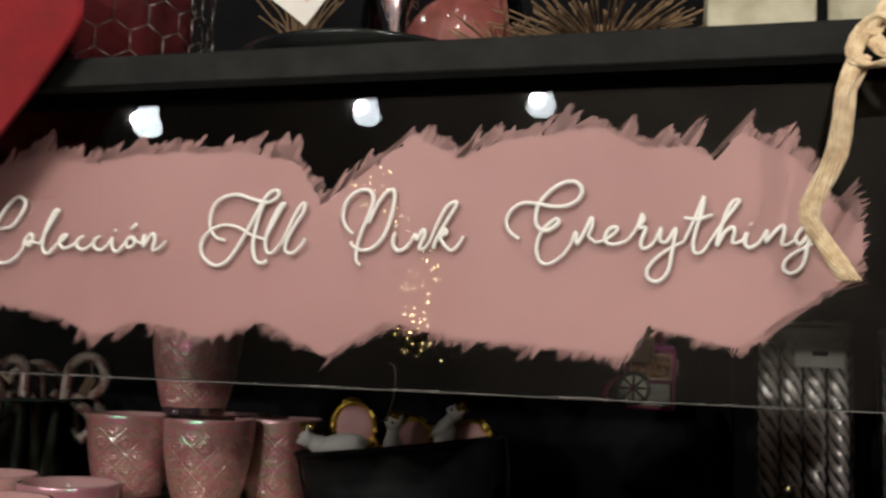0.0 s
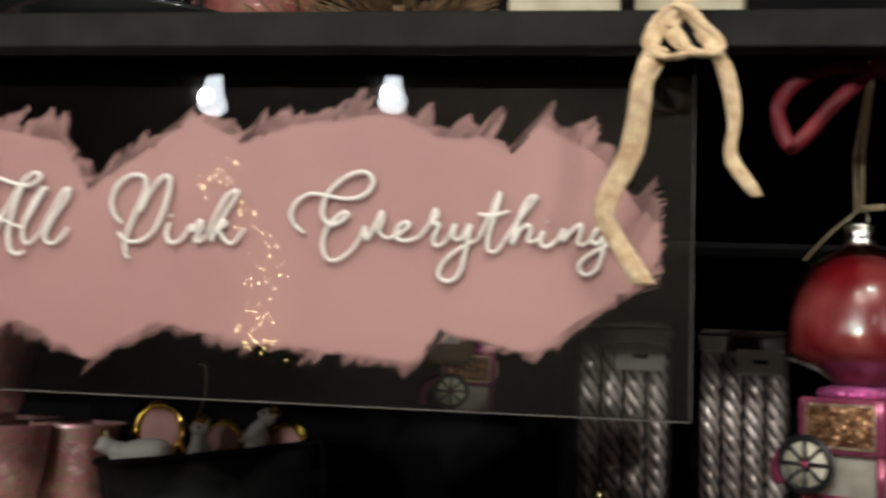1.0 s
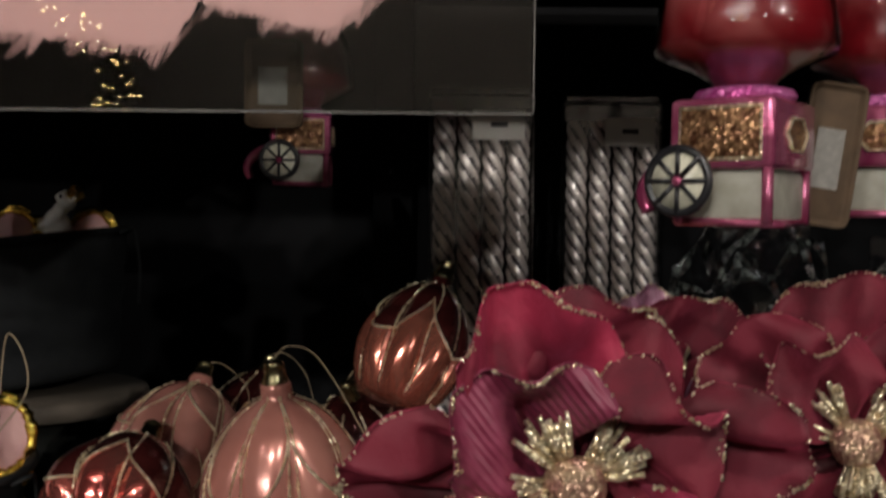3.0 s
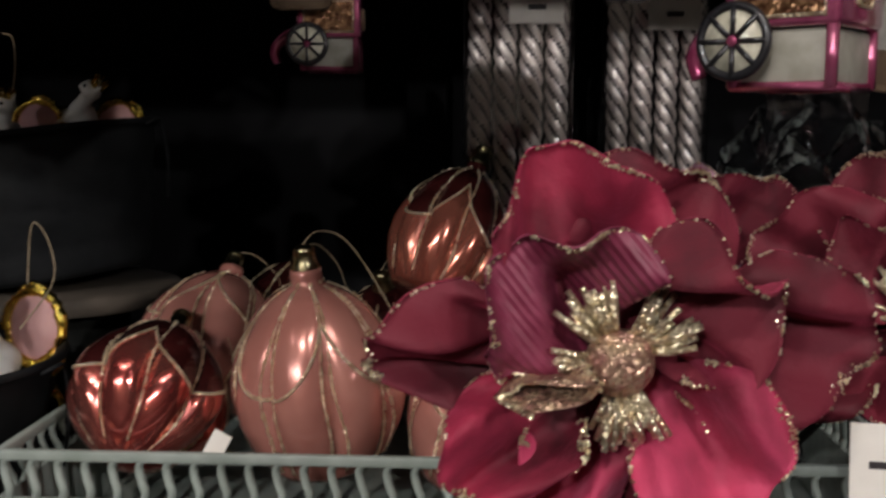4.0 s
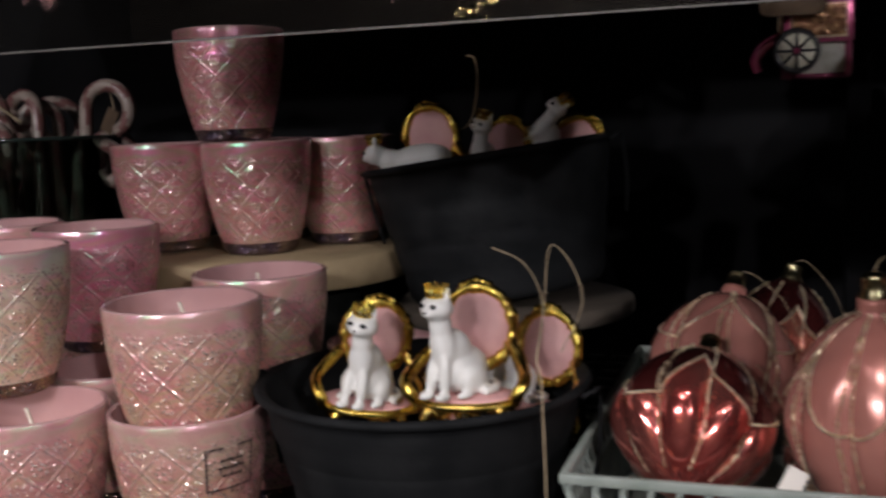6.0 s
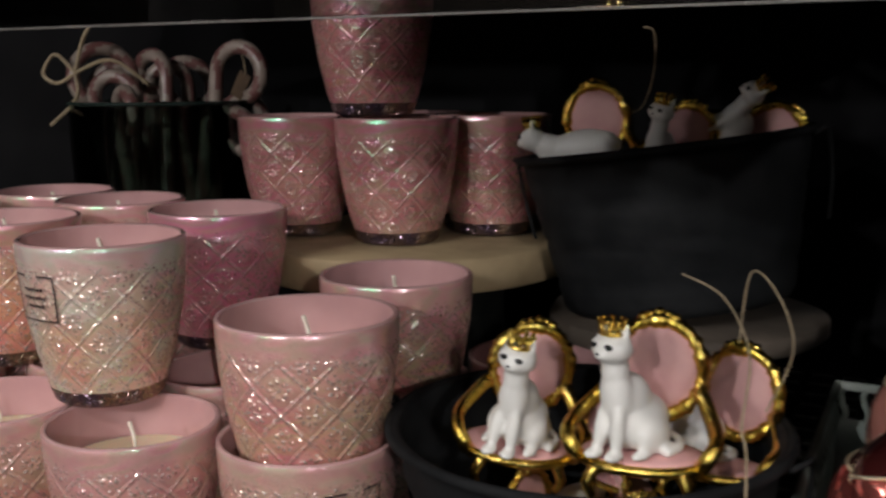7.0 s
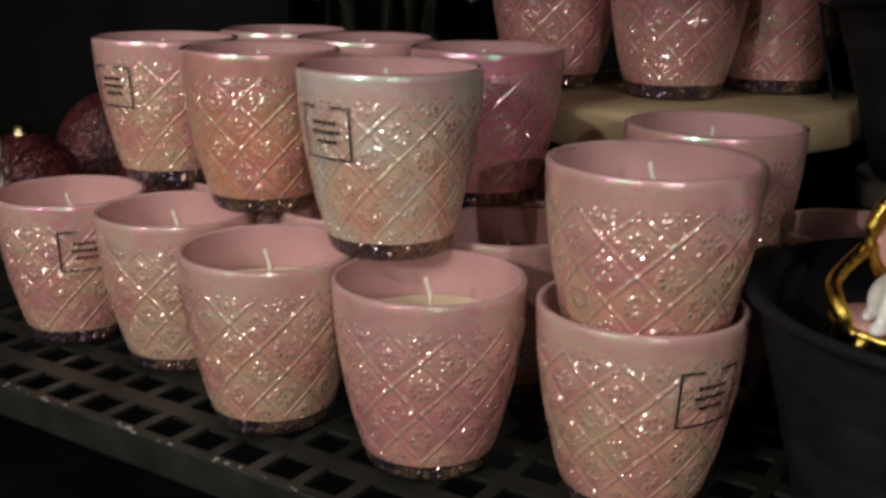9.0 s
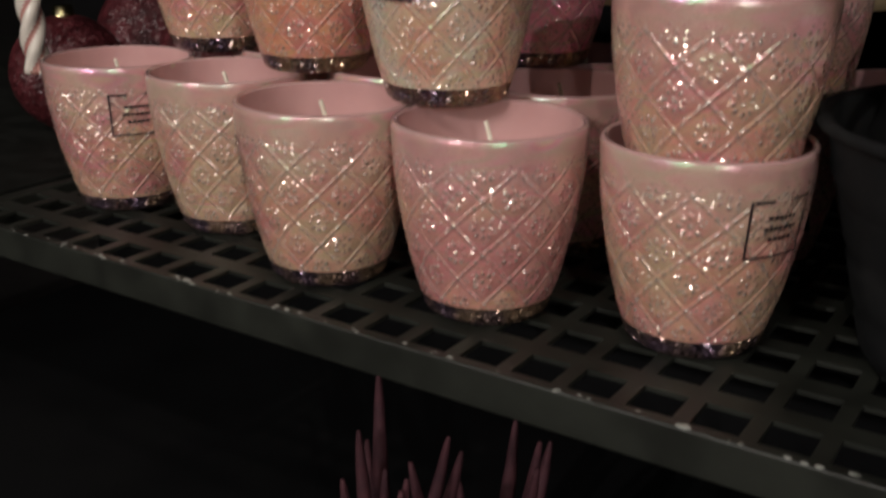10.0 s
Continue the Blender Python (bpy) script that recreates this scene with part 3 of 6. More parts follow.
def envelope(pts, x):
    for (x0, z0), (x1, z1) in zip(pts, pts[1:]):
        if x0 <= x <= x1:
            return z0 + (z1 - z0) * (x - x0) / (x1 - x0)
    return pts[-1][1]


def brushed_patch():
    """One coat of paint: a core, and slanting bristle marks that run past its edges."""
    rnd = random.Random(7)
    verts, faces = [], []
    n = 420
    for i in range(n + 1):
        x = -0.176 + (0.287 + 0.176) * i / n
        jag = rnd.uniform(-0.0012, 0.0012)
        verts += [(x, 0, envelope(BOT, x) + 0.0025 + jag), (x, 0, envelope(TOP, x) - 0.0035 + jag)]
    for i in range(n):
        faces.append((2 * i, 2 * i + 2, 2 * i + 3, 2 * i + 1))

    def stroke(x, z, length, lean, width, layer):
        k = len(verts)
        dx, dz = math.sin(lean), math.cos(lean)
        y = 0.00008 * (layer + 1)
        tip = width * rnd.uniform(0.1, 0.5)
        verts.extend([(x - width, y, z), (x + width, y, z), (x + dx * length + tip, y, z + dz * length), (x + dx * length * 0.93 - tip, y, z + dz * length * 0.96)])
        faces.append((k, k + 1, k + 2, k + 3))

    def fringe(pts, up):
        x = -0.178
        while x < 0.284:
            # a bundle of bristles shares one lean and reach
            wide = rnd.uniform(0.003, 0.011)
            lean = radians((0 if up else 180) + rnd.uniform(20, 46))
            reach = rnd.choice((0.003, 0.005, 0.008, 0.011, 0.014)) * rnd.uniform(0.7, 1.2) * (1.0 if up else 0.65)
            for j in range(int(wide / 0.00017)):
                u = rnd.random()
                xx = x + wide * u
                z = envelope(pts, min(xx, 0.287))
                back = 0.010
                length = back + reach * (0.25 + 0.75 * math.sin(math.pi * (0.15 + 0.8 * u))) * rnd.uniform(0.55, 1.1) - 0.003
                stroke(xx - math.sin(lean) * back, z - math.cos(lean) * back, length, lean, rnd.uniform(0.00012, 0.0006), j % 5)
            x += wide * rnd.uniform(0.55, 0.95)

    fringe(TOP, True)
    fringe(BOT, False)
    for i in range(220):
        z = rnd.uniform(0.055, 0.094)
        stroke(0.276, z - 0.004, rnd.uniform(0.008, 0.016), radians(rnd.uniform(40, 75)), rnd.uniform(0.0003, 0.001), i % 5)
    return mesh_of("painted_patch", verts, faces)


patch = part_mesh("painted_patch", brushed_patch(), PINK, sign, "uneven brushed pink paint patch", smooth=False)
patch.location = (0, 0.0022, 0)

# script letters in centimetres from each word's start on the base line
SCRIPT = {}
SCRIPT["Colección", 0] = [[(-1.58, 1.09), (-0.78, 1.25), (-0.21, 2.03), (-0.08, 2.56), (-0.48, 2.85), (-1.0, 2.57), (-1.64, 1.72), (-2.19, 0.61), (-2.16, -0.33), (-1.56, -0.76), (-0.94, -0.78), (-0.39, -0.47), (0.0, 0.0)]]
SCRIPT["Colección", 1] = [[(0.0, 0.0), (0.1, 0.47), (0.42, 0.81), (0.59, 0.62), (0.42, 0.16), (0.18, 0.31), (0.54, 0.38), (1.06, 0.25)]]
SCRIPT["Colección", 2] = [[(1.06, 0.25), (1.51, 1.09), (1.97, 1.87), (2.09, 2.11), (1.81, 1.99), (1.4, 1.09), (1.24, 0.16), (1.54, -0.27), (1.94, 0.01), (2.12, 0.26)]]
SCRIPT["Colección", 3] = [[(2.12, 0.26), (2.53, 0.48), (2.71, 0.75), (2.44, 0.69), (2.3, 0.32), (2.64, 0.02), (3.12, 0.2), (3.45, 0.45)]]
SCRIPT["Colección", 4] = [[(3.77, 0.7), (3.44, 0.51), (3.41, 0.14), (3.77, -0.04), (4.17, 0.15), (4.49, 0.45)]]
SCRIPT["Colección", 5] = [[(4.82, 0.7), (4.49, 0.52), (4.45, 0.15), (4.82, -0.06), (5.21, 0.15), (5.54, 0.64)]]
SCRIPT["Colección", 6] = [[(5.54, 0.64), (5.55, 0.16), (5.82, -0.14), (6.11, 0.04), (6.35, 0.4)], [(5.68, 1.03), (5.75, 0.97)]]
SCRIPT["Colección", 7] = [[(6.73, 0.7), (6.41, 0.46), (6.51, 0.1), (6.84, 0.22), (6.88, 0.58), (6.6, 0.64), (7.31, 0.29)], [(6.63, 1.07), (6.95, 1.37)]]
SCRIPT["Colección", 8] = [[(7.31, 0.29), (7.47, 0.77), (7.45, 0.17), (7.75, 0.65), (8.0, 0.83), (8.09, 0.53), (8.01, -0.01), (8.33, 0.05), (8.77, 0.47)]]
SCRIPT["All", 0] = [[(1.33, 0.42), (0.8, 0.59), (0.43, 1.18), (0.5, 2.07), (0.98, 2.6), (1.86, 2.8), (2.84, 2.53), (3.64, 2.4), (4.15, 2.69), (4.13, 2.98), (3.76, 2.93), (3.32, 2.41), (2.76, 1.33), (2.2, 0.31), (1.53, -0.63), (0.84, -0.87), (0.16, -0.44), (-0.02, 0.24), (0.39, 0.89), (1.17, 1.21), (1.98, 1.12), (2.8, 0.72), (3.54, 0.49)], [(3.47, 2.49), (3.15, 1.62), (2.92, 0.31), (3.11, -0.56), (3.53, -0.73), (3.73, -0.55)]]
SCRIPT["All", 1] = [[(3.54, 0.49), (3.93, 1.18), (4.38, 2.05), (4.55, 2.31), (4.31, 2.2), (3.86, 1.33), (3.61, 0.46), (3.71, -0.12), (4.02, -0.2), (4.54, 0.4)]]
SCRIPT["All", 2] = [[(4.54, 0.4), (4.95, 1.33), (5.42, 2.19), (5.66, 2.3), (5.57, 1.82), (5.06, 1.04), (4.74, 0.32), (4.76, -0.11), (5.14, -0.2), (5.55, 0.18), (5.77, 0.55)]]
SCRIPT["Pink", 0] = [[(0.47, 0.74), (0.09, 1.13), (-0.09, 1.7), (0.11, 2.41), (0.68, 2.89), (1.28, 2.89), (1.48, 2.49), (1.33, 1.84), (0.99, 0.99), (0.74, 0.15), (0.72, -0.56), (0.94, -0.84)], [(1.3, 1.27), (1.7, 2.21), (2.17, 2.82), (2.52, 2.88), (2.57, 2.4), (2.44, 1.55), (2.07, 0.57), (1.51, 0.01), (0.93, -0.08), (0.53, 0.12), (0.37, 0.34)]]
SCRIPT["Pink", 1] = [[(2.7, 0.83), (2.58, 0.35), (2.8, -0.07), (3.21, 0.02), (3.54, 0.41)], [(2.69, 1.16), (2.75, 1.11)]]
SCRIPT["Pink", 2] = [[(3.54, 0.41), (3.72, 0.72), (3.82, 0.47), (4.09, 0.94), (4.21, 0.69), (3.95, 0.08), (4.18, 0.03), (4.46, 0.36)]]
SCRIPT["Pink", 3] = [[(4.46, 0.36), (4.77, 1.13), (5.24, 2.05), (5.68, 2.32), (5.69, 2.07), (5.27, 1.36), (4.79, 0.44), (4.67, 0.03), (4.85, 0.58), (5.17, 0.97), (5.29, 0.8), (5.02, 0.53), (5.32, 0.09), (5.61, -0.05), (5.93, 0.26), (6.14, 0.64)]]
SCRIPT["Everything", 0] = [[(0.59, 0.46), (0.14, 0.81), (-0.04, 1.3), (0.19, 1.84), (0.72, 2.17), (1.4, 2.14), (2.21, 2.0), (2.88, 2.05), (3.38, 2.37), (3.52, 2.82), (3.2, 3.17), (2.59, 3.1), (1.93, 2.65), (1.46, 2.03), (1.37, 1.35), (1.57, 0.95), (1.98, 0.87), (2.45, 1.22), (2.34, 1.41), (1.97, 1.14), (1.61, 0.71), (1.44, 0.01), (1.62, -0.58), (2.07, -0.71), (2.68, -0.3), (3.06, 0.23)]]
SCRIPT["Everything", 1] = [[(3.06, 0.23), (3.28, 0.79), (3.35, 0.23), (3.7, 0.82), (3.98, 1.46), (4.04, 1.08), (3.89, 0.61), (4.24, 0.29)]]
SCRIPT["Everything", 2] = [[(4.24, 0.29), (4.76, 0.5), (5.19, 0.87), (5.08, 1.03), (4.77, 0.87), (4.63, 0.42), (4.94, 0.22), (5.41, 0.3), (5.71, 0.46)]]
SCRIPT["Everything", 3] = [[(5.71, 0.46), (6.11, 1.03), (6.31, 1.61), (6.39, 1.35), (6.16, 1.01), (6.49, 0.98), (6.28, 0.35), (6.38, 0.04), (6.69, 0.15), (6.93, 0.46)]]
SCRIPT["Everything", 4] = [[(6.93, 0.46), (7.18, 0.98), (7.14, 0.43), (7.44, 0.36), (7.83, 0.98), (7.7, 0.05), (7.51, -0.98), (7.09, -1.45), (6.66, -1.36), (6.58, -0.94), (6.95, -0.42), (7.57, 0.05), (8.19, 0.36)]]
SCRIPT["Everything", 5] = [[(8.19, 0.36), (8.68, 1.47), (9.06, 2.43), (8.97, 1.73), (8.64, 0.57), (8.64, -0.07), (8.94, -0.15), (9.23, 0.19)], [(8.18, 1.45), (8.8, 1.4), (9.47, 1.6)]]
SCRIPT["Everything", 6] = [[(9.23, 0.19), (9.79, 1.09), (10.4, 1.91), (10.59, 2.24), (10.3, 2.16), (9.96, 1.47), (9.63, 0.19), (9.96, 0.78), (10.3, 1.03), (10.4, 0.78), (10.31, 0.37), (10.5, 0.32), (10.79, 0.48)]]
SCRIPT["Everything", 7] = [[(10.79, 0.48), (10.94, 0.78), (10.84, 0.32), (11.04, 0.1), (11.37, 0.27), (11.56, 0.48)], [(11.08, 1.21), (11.13, 1.16)]]
SCRIPT["Everything", 8] = [[(11.56, 0.48), (11.8, 0.88), (11.75, 0.38), (12.13, 0.83), (12.47, 1.09), (12.51, 0.78), (12.42, 0.33), (12.61, 0.23), (12.92, 0.43)]]
SCRIPT["Everything", 9] = [[(13.51, 1.04), (13.22, 0.94), (12.99, 0.53), (13.18, 0.28), (13.46, 0.64), (13.65, 1.04), (13.46, 0.09), (13.27, -0.66), (12.85, -1.02), (12.52, -0.87), (12.56, -0.47), (13.03, -0.07), (13.74, 0.34), (14.02, 0.59)]]


def script(word, x0, base):
    for c, char in enumerate(word):
        bm = bmesh.new()
        for s in SCRIPT[word, c]:
            pts = [(x0 + px * 0.01, 0, base + pz * 0.01) for px, pz in s]
            tube(spline(pts, 7), 0.00088 if not char.isupper() else 0.00094, 8, bm=bm, taper=lambda u: 0.8 + 0.3 * math.sin(math.pi * min(1, u * 1.05)) ** 0.7)
        ob = part("letter", bm, WHITE_LETTER, sign, "raised white script letter " + char)
        ob.location = (0, -0.0009, 0)


script("Colección", -0.1401, 0.0669)
script("All", -0.0318, 0.0676)
script("Pink", 0.0465, 0.0681)
script("Everything", 0.1292, 0.0686)

# ---- cotton cord tied round the upper board ----
COTTON = varied(material("cream_cotton_cord", rough=0.9), (0.62, 0.43, 0.24), (0.88, 0.72, 0.46), 200, bump=0.8, bump_scale=700, dist=0.0010)
principled(COTTON).inputs["Sheen Weight"].default_value = 0.3
cord = thing("cotton_cord", "cream cotton cord knotted round the shelf edge with frayed tails", "cord", loc=(0.286, 0.585, 0.15))


def strands(name, ctrl, spread, radius, count, label=""):
    """Loose strands that run side by side."""
    rnd = random.Random(len(ctrl))
    base = spline(ctrl, 9)
    for s in range(count):
        a = 2 * math.pi * s / count
        pts = []
        for i, p in enumerate(base):
            w = spread * (0.75 + 0.3 * math.sin(i * 0.35 + s))
            pts.append(p + Vector((math.cos(a + i * 0.05) * w, math.sin(a + i * 0.05) * w * 0.5, rnd.uniform(-1, 1) * 0.0002)))
        part(name, tube(pts, radius, 7, taper=lambda u: 1.0 if u < 0.94 else 0.8), COTTON, cord, label)


strands("tail_strand", [(-0.004, -0.007, -0.006), (-0.010, -0.008, -0.022), (-0.013, 0.0, -0.045), (-0.0215, 0.007, -0.065), (-0.020, 0.010, -0.075), (-0.012, 0.012, -0.088), (-0.006, 0.014, -0.096)], 0.0042, 0.00088, 17)
strands("tail_strand", [(0.012, -0.007, 0.0), (0.021, -0.007, -0.012), (0.0255, -0.003, -0.030), (0.0255, 0.0, -0.046), (0.030, 0.0, -0.055), (0.035, 0.001, -0.062)], 0.0025, 0.0008, 11)
strands("knot_strand", [(0.0, -0.006, 0.004), (0.006, -0.010, -0.006), (0.014, -0.012, -0.010), (0.0175, -0.010, -0.0045), (0.012, -0.010, 0.003), (0.004, -0.010, 0.010), (-0.003, -0.008, 0.004), (-0.006, -0.008, -0.006), (-0.001, -0.011, -0.011), (0.006, -0.013, -0.010)], 0.0034, 0.0009, 16)
strands("wrap_strand", [(0.0, -0.008, 0.002), (0.010, -0.003, 0.020), (0.022, 0.002, 0.0245), (0.045, 0.006, 0.0285), (0.075, 0.012, 0.036)], 0.0030, 0.0011, 11)

# ---- cat ornaments ----
PORCELAIN = varied(material("white_glazed_ceramic", rough=0.42, coat=0.2), (0.72, 0.72, 0.68), (0.80, 0.80, 0.76), 30)
GOLD = varied(material("shiny_gold_paint", rough=0.22, metal=1.0), (0.62, 0.42, 0.06), (0.80, 0.58, 0.14), 90, bump=0.6, bump_scale=420, dist=0.0012)
VELVET_PINK = varied(material("pale_pink_cushion", rough=0.7), (0.60, 0.33, 0.32), (0.68, 0.40, 0.38), 60, bump=0.3, bump_scale=300, dist=0.0006)
STRING = varied(material("natural_string", rough=0.9), (0.28, 0.22, 0.13), (0.40, 0.32, 0.21), 500)
DARK_EYE = material("dark_painted_eye", (0.01, 0.012, 0.012), 0.25)


def remeshed(ob, size=0.0011):
    r = ob.modifiers.new("skin", "REMESH")
    r.mode, r.voxel_size, r.use_smooth_shade = "VOXEL", size, True
    s = ob.modifiers.new("soften", "SMOOTH")
    s.factor, s.iterations = 0.5, 5
    return ob


def cat_sitting():
    bm = bmesh.new()
    blob((0.005, 0, 0.012), 0.0120, (1.2, 0.85, 0.98), bm=bm)       # haunch
    blob((0.001, 0, 0.0215), 0.0088, (1.05, 0.82, 1.35), (0, -26, 0), bm=bm)  # back
    blob((-0.006, 0, 0.0245), 0.0072, (0.85, 0.85, 1.7), (0, -8, 0), bm=bm)  # chest
    blob((-0.0075, 0, 0.0350), 0.0052, (1, 0.95, 1.6), (0, -4, 0), bm=bm)  # neck
    blob((-0.0095, 0, 0.0440), 0.0068, (1.02, 1.12, 0.90), bm=bm)     # head
    blob((-0.0150, 0, 0.0420), 0.0027, (1.0, 1.25, 0.8), bm=bm)      # muzzle
    for s in (-1, 1):
        bmesh.ops.create_cone(bm, cap_ends=True, segments=10, radius1=0.0033, radius2=0.0006, depth=0.0085, matrix=Matrix.Translation((-0.0082, 0.0047 * s, 0.0515)) @ Euler((radians(-14 * s), 0, 0)).to_matrix().to_4x4() @ Matrix.Diagonal((0.6, 1, 1, 1)))
        blob((-0.0100, 0.0034 * s, 0.012), 0.0030, (0.95, 0.9, 3.9), (0, 8 + 5 * s, 0), 14, bm=bm)
        blob((-0.0130 - 0.001 * s, 0.0036 * s, 0.0020), 0.0031, (1.5, 0.95, 0.7), bm=bm)
        blob((0.004, 0.0085 * s, 0.0085), 0.0068, (1.25, 0.55, 1.1), bm=bm)
        blob((-0.003, 0.0088 * s, 0.0020), 0.0028, (2.0, 0.9, 0.7), bm=bm)
    tube(spline([(0.016, 0.002, 0.004), (0.020, -0.006, 0.003), (0.014, -0.012, 0.0025), (0.004, -0.013, 0.0025)], 5), 0.0022, 8, bm=bm)  # tail
    return bm


def cat_lying():
    bm = bmesh.new()
    blob((0.008, 0, 0.009), 0.0105, (1.9, 0.9, 0.95), bm=bm)
    blob((-0.010, 0, 0.011), 0.0075, (1.3, 0.9, 1.0), (0, 25, 0), bm=bm)
    blob((-0.019, 0, 0.0165), 0.0072, (1.0, 1.0, 0.95), bm=bm)
    blob((-0.025, 0, 0.0148), 0.0028, (1.0, 1.2, 0.8), bm=bm)
    for s in (-1, 1):
        blob((-0.0175, 0.0045 * s, 0.0242), 0.0025, (0.6, 0.95, 1.7), (-14 * s, 0, 0), 12, bm=bm)
        blob((-0.016, 0.005 * s, 0.003), 0.003, (2.6, 0.9, 0.85), bm=bm)
    return bm


def ring_rough(rx, rz, r, n=72, y=0.0, cx=0.0, cz=0.0, seed=0):
    rnd = random.Random(seed)
    lumps = [rnd.uniform(0.72, 1.22) for _ in range(n + 1)]
    pts = [(cx + rx * math.cos(2 * math.pi * i / n), y + rnd.uniform(-0.0005, 0.0005), cz + rz * math.sin(2 * math.pi * i / n)) for i in range(n)]
    return tube(pts, r, 10, closed=True, taper=lambda u: lumps[int(u * n)] * (0.9 + 0.12 * math.sin(u * 31)))


def cat_ornament(loc, rot, pose_kind, label, scale=1.0, figure_turn=-50, figure_at=(-0.012, -0.004), cord_pts=None):
    ob = thing("cat_ornament", label, "ornament", "cat ornaments", loc, rot)
    ob.scale = (scale,) * 3
    ob.matrix_basis = pose(*loc, *rot) @ Matrix.Diagonal((scale, scale, scale, 1))
    # seat and its gilded rail
    part("seat_cushion", blob((0, 0, 0.0165), 0.026, (1.0, 0.68, 0.14), seg=28), VELVET_PINK, ob, "pale pink seat cushion")
    bm = tube([(0.0265 * math.cos(a), 0.0182 * math.sin(a), 0.0145) for a in [2 * math.pi * i / 40 for i in range(40)]], 0.0024, 10, closed=True)
    part("seat_rail", bm, GOLD, ob, "gold seat rail")
    part("back_cushion", blob((0.004, 0.0165, 0.050), 0.0175, (1.0, 0.2, 1.15), seg=30), VELVET_PINK, ob, "pale pink oval back cushion")
    part("back_frame", ring_rough(0.0190, 0.0215, 0.0036, y=0.0165, cx=0.004, cz=0.050, seed=3), GOLD, ob, "gold oval frame")
    crest = bmesh.new()
    for i in range(5):
        blob((0.004 + (i - 2) * 0.0035, 0.0165, 0.0750 - abs(i - 2) * 0.0012), 0.0024, seg=10, bm=crest)
    part("crest", crest, GOLD, ob, "gold crest")
    for s in (-1, 1):
        arm = tube(spline([(0.019 * s + 0.003, 0.0155, 0.042), (0.029 * s, 0.004, 0.030), (0.031 * s, -0.008, 0.026), (0.028 * s, -0.013, 0.021), (0.0255 * s, -0.010, 0.016)], 6), 0.0034, 10)
        part("armrest", arm, GOLD, ob, "curled gold armrest")
        for y in (-0.013, 0.013):
            leg = tube(spline([(0.018 * s, y, 0.013), (0.021 * s, y * 1.15, 0.006), (0.019 * s, y * 1.1, 0.0)], 5), 0.0030, 10, taper=lambda u: 1 - 0.4 * u)
            part("leg", leg, GOLD, ob, "gold leg")
    fx, fy = figure_at
    m = pose(fx, fy, 0.0185 if pose_kind == "sitting" else 0.0255, 0, 0, figure_turn) @ Matrix.Diagonal((1.14, 1.25, 1.08, 1))
    if pose_kind == "sitting":
        fig = remeshed(part("cat_figure", cat_sitting(), PORCELAIN, ob, "white glazed sitting cat"))
        eyes, top = [(-0.0154, 0.0030, 0.0456), (-0.0154, -0.0030, 0.0456)], (-0.0090, 0, 0.0492)
        nose = (-0.0174, 0, 0.0428)
    else:
        fig = remeshed(part("cat_figure", cat_lying(), PORCELAIN, ob, "white glazed lying cat"))
        eyes, top = [(-0.0252, 0.0030, 0.0185), (-0.0252, -0.0030, 0.0185)], (-0.0185, 0, 0.0232)
        nose = (-0.0277, 0, 0.0158)
    fig.matrix_basis = m
    bm = bmesh.new()
    for e in eyes:
        blob(e, 0.0015, (0.6, 1.15, 0.8), seg=12, bm=bm)
    blob(nose, 0.0007, (0.7, 1.3, 0.8), seg=10, bm=bm)
    part("painted_face", bm, DARK_EYE, ob, "dark painted eyes and nose").matrix_basis = m
    bm = bmesh.new()
    for i in range(9):
        a = 2 * math.pi * i / 9
        c = Vector(top) + Vector((0.0040 * math.cos(a), 0.0040 * math.sin(a), 0.002))
        tube([c + Vector((0, 0, -0.002)), c + Vector((math.cos(a) * 0.0006, math.sin(a) * 0.0006, 0.0032))], 0.0009, 6, bm=bm)
        blob(c + Vector((math.cos(a) * 0.0008, math.sin(a) * 0.0008, 0.0038)), 0.0008, seg=8, bm=bm)
    tube([Vector(top) + Vector((0.0040 * math.cos(2 * math.pi * i / 20), 0.0040 * math.sin(2 * math.pi * i / 20), 0.0006)) for i in range(20)], 0.0009, 6, closed=True, bm=bm)
    part("crown", bm, GOLD, ob, "tiny gold crown").matrix_basis = m
    if cord_pts:
        inv = (pose(*loc, *rot) @ Matrix.Diagonal((scale, scale, scale, 1))).inverted()
        part("hanging_cord", tube([inv @ p for p in spline(cord_pts, 8)], 0.00045 / scale, 6), STRING, ob, "thin hanging cord")
    return ob


sit = "white crowned cat on gilded pink armchair"
cat_ornament((0.002, 0.788, -0.1845), (0, 0, 8), "sitting", sit + " in front pot", 0.96, 58, (-0.006, -0.006),
             [(0.012, 0.806, -0.096), (0.03, 0.80, -0.103), (0.045, 0.775, -0.118), (0.047, 0.752, -0.139), (0.049, 0.749, -0.145), (0.050, 0.748, -0.156), (0.0505, 0.749, -0.20), (0.050, 0.751, -0.245)])
cat_ornament((-0.060, 0.798, -0.192), (6, 8, 30), "sitting", sit + ", tilted on pot rim", 0.92, 56, (-0.004, -0.008))
cat_ornament((0.026, 0.826, -0.200), (-6, -4, -14), "sitting", sit + " behind another", 0.92, 62, (-0.016, -0.004),
             [(0.030, 0.842, -0.132), (0.034, 0.842, -0.100), (0.048, 0.83, -0.108), (0.056, 0.815, -0.126), (0.050, 0.79, -0.145)])
cat_ornament((-0.022, 0.835, -0.214), (10, 0, 150), "lying", "white cat ornament buried deep in the pot", 0.7)
cat_ornament((-0.040, 0.785, -0.2365), (0, 0, 70), "lying", "white cat ornament on the floor of the pot", 0.7)
cat_ornament((0.002, 0.795, -0.2365), (0, 0, 200), "lying", "white cat ornament on the floor of the pot", 0.7)
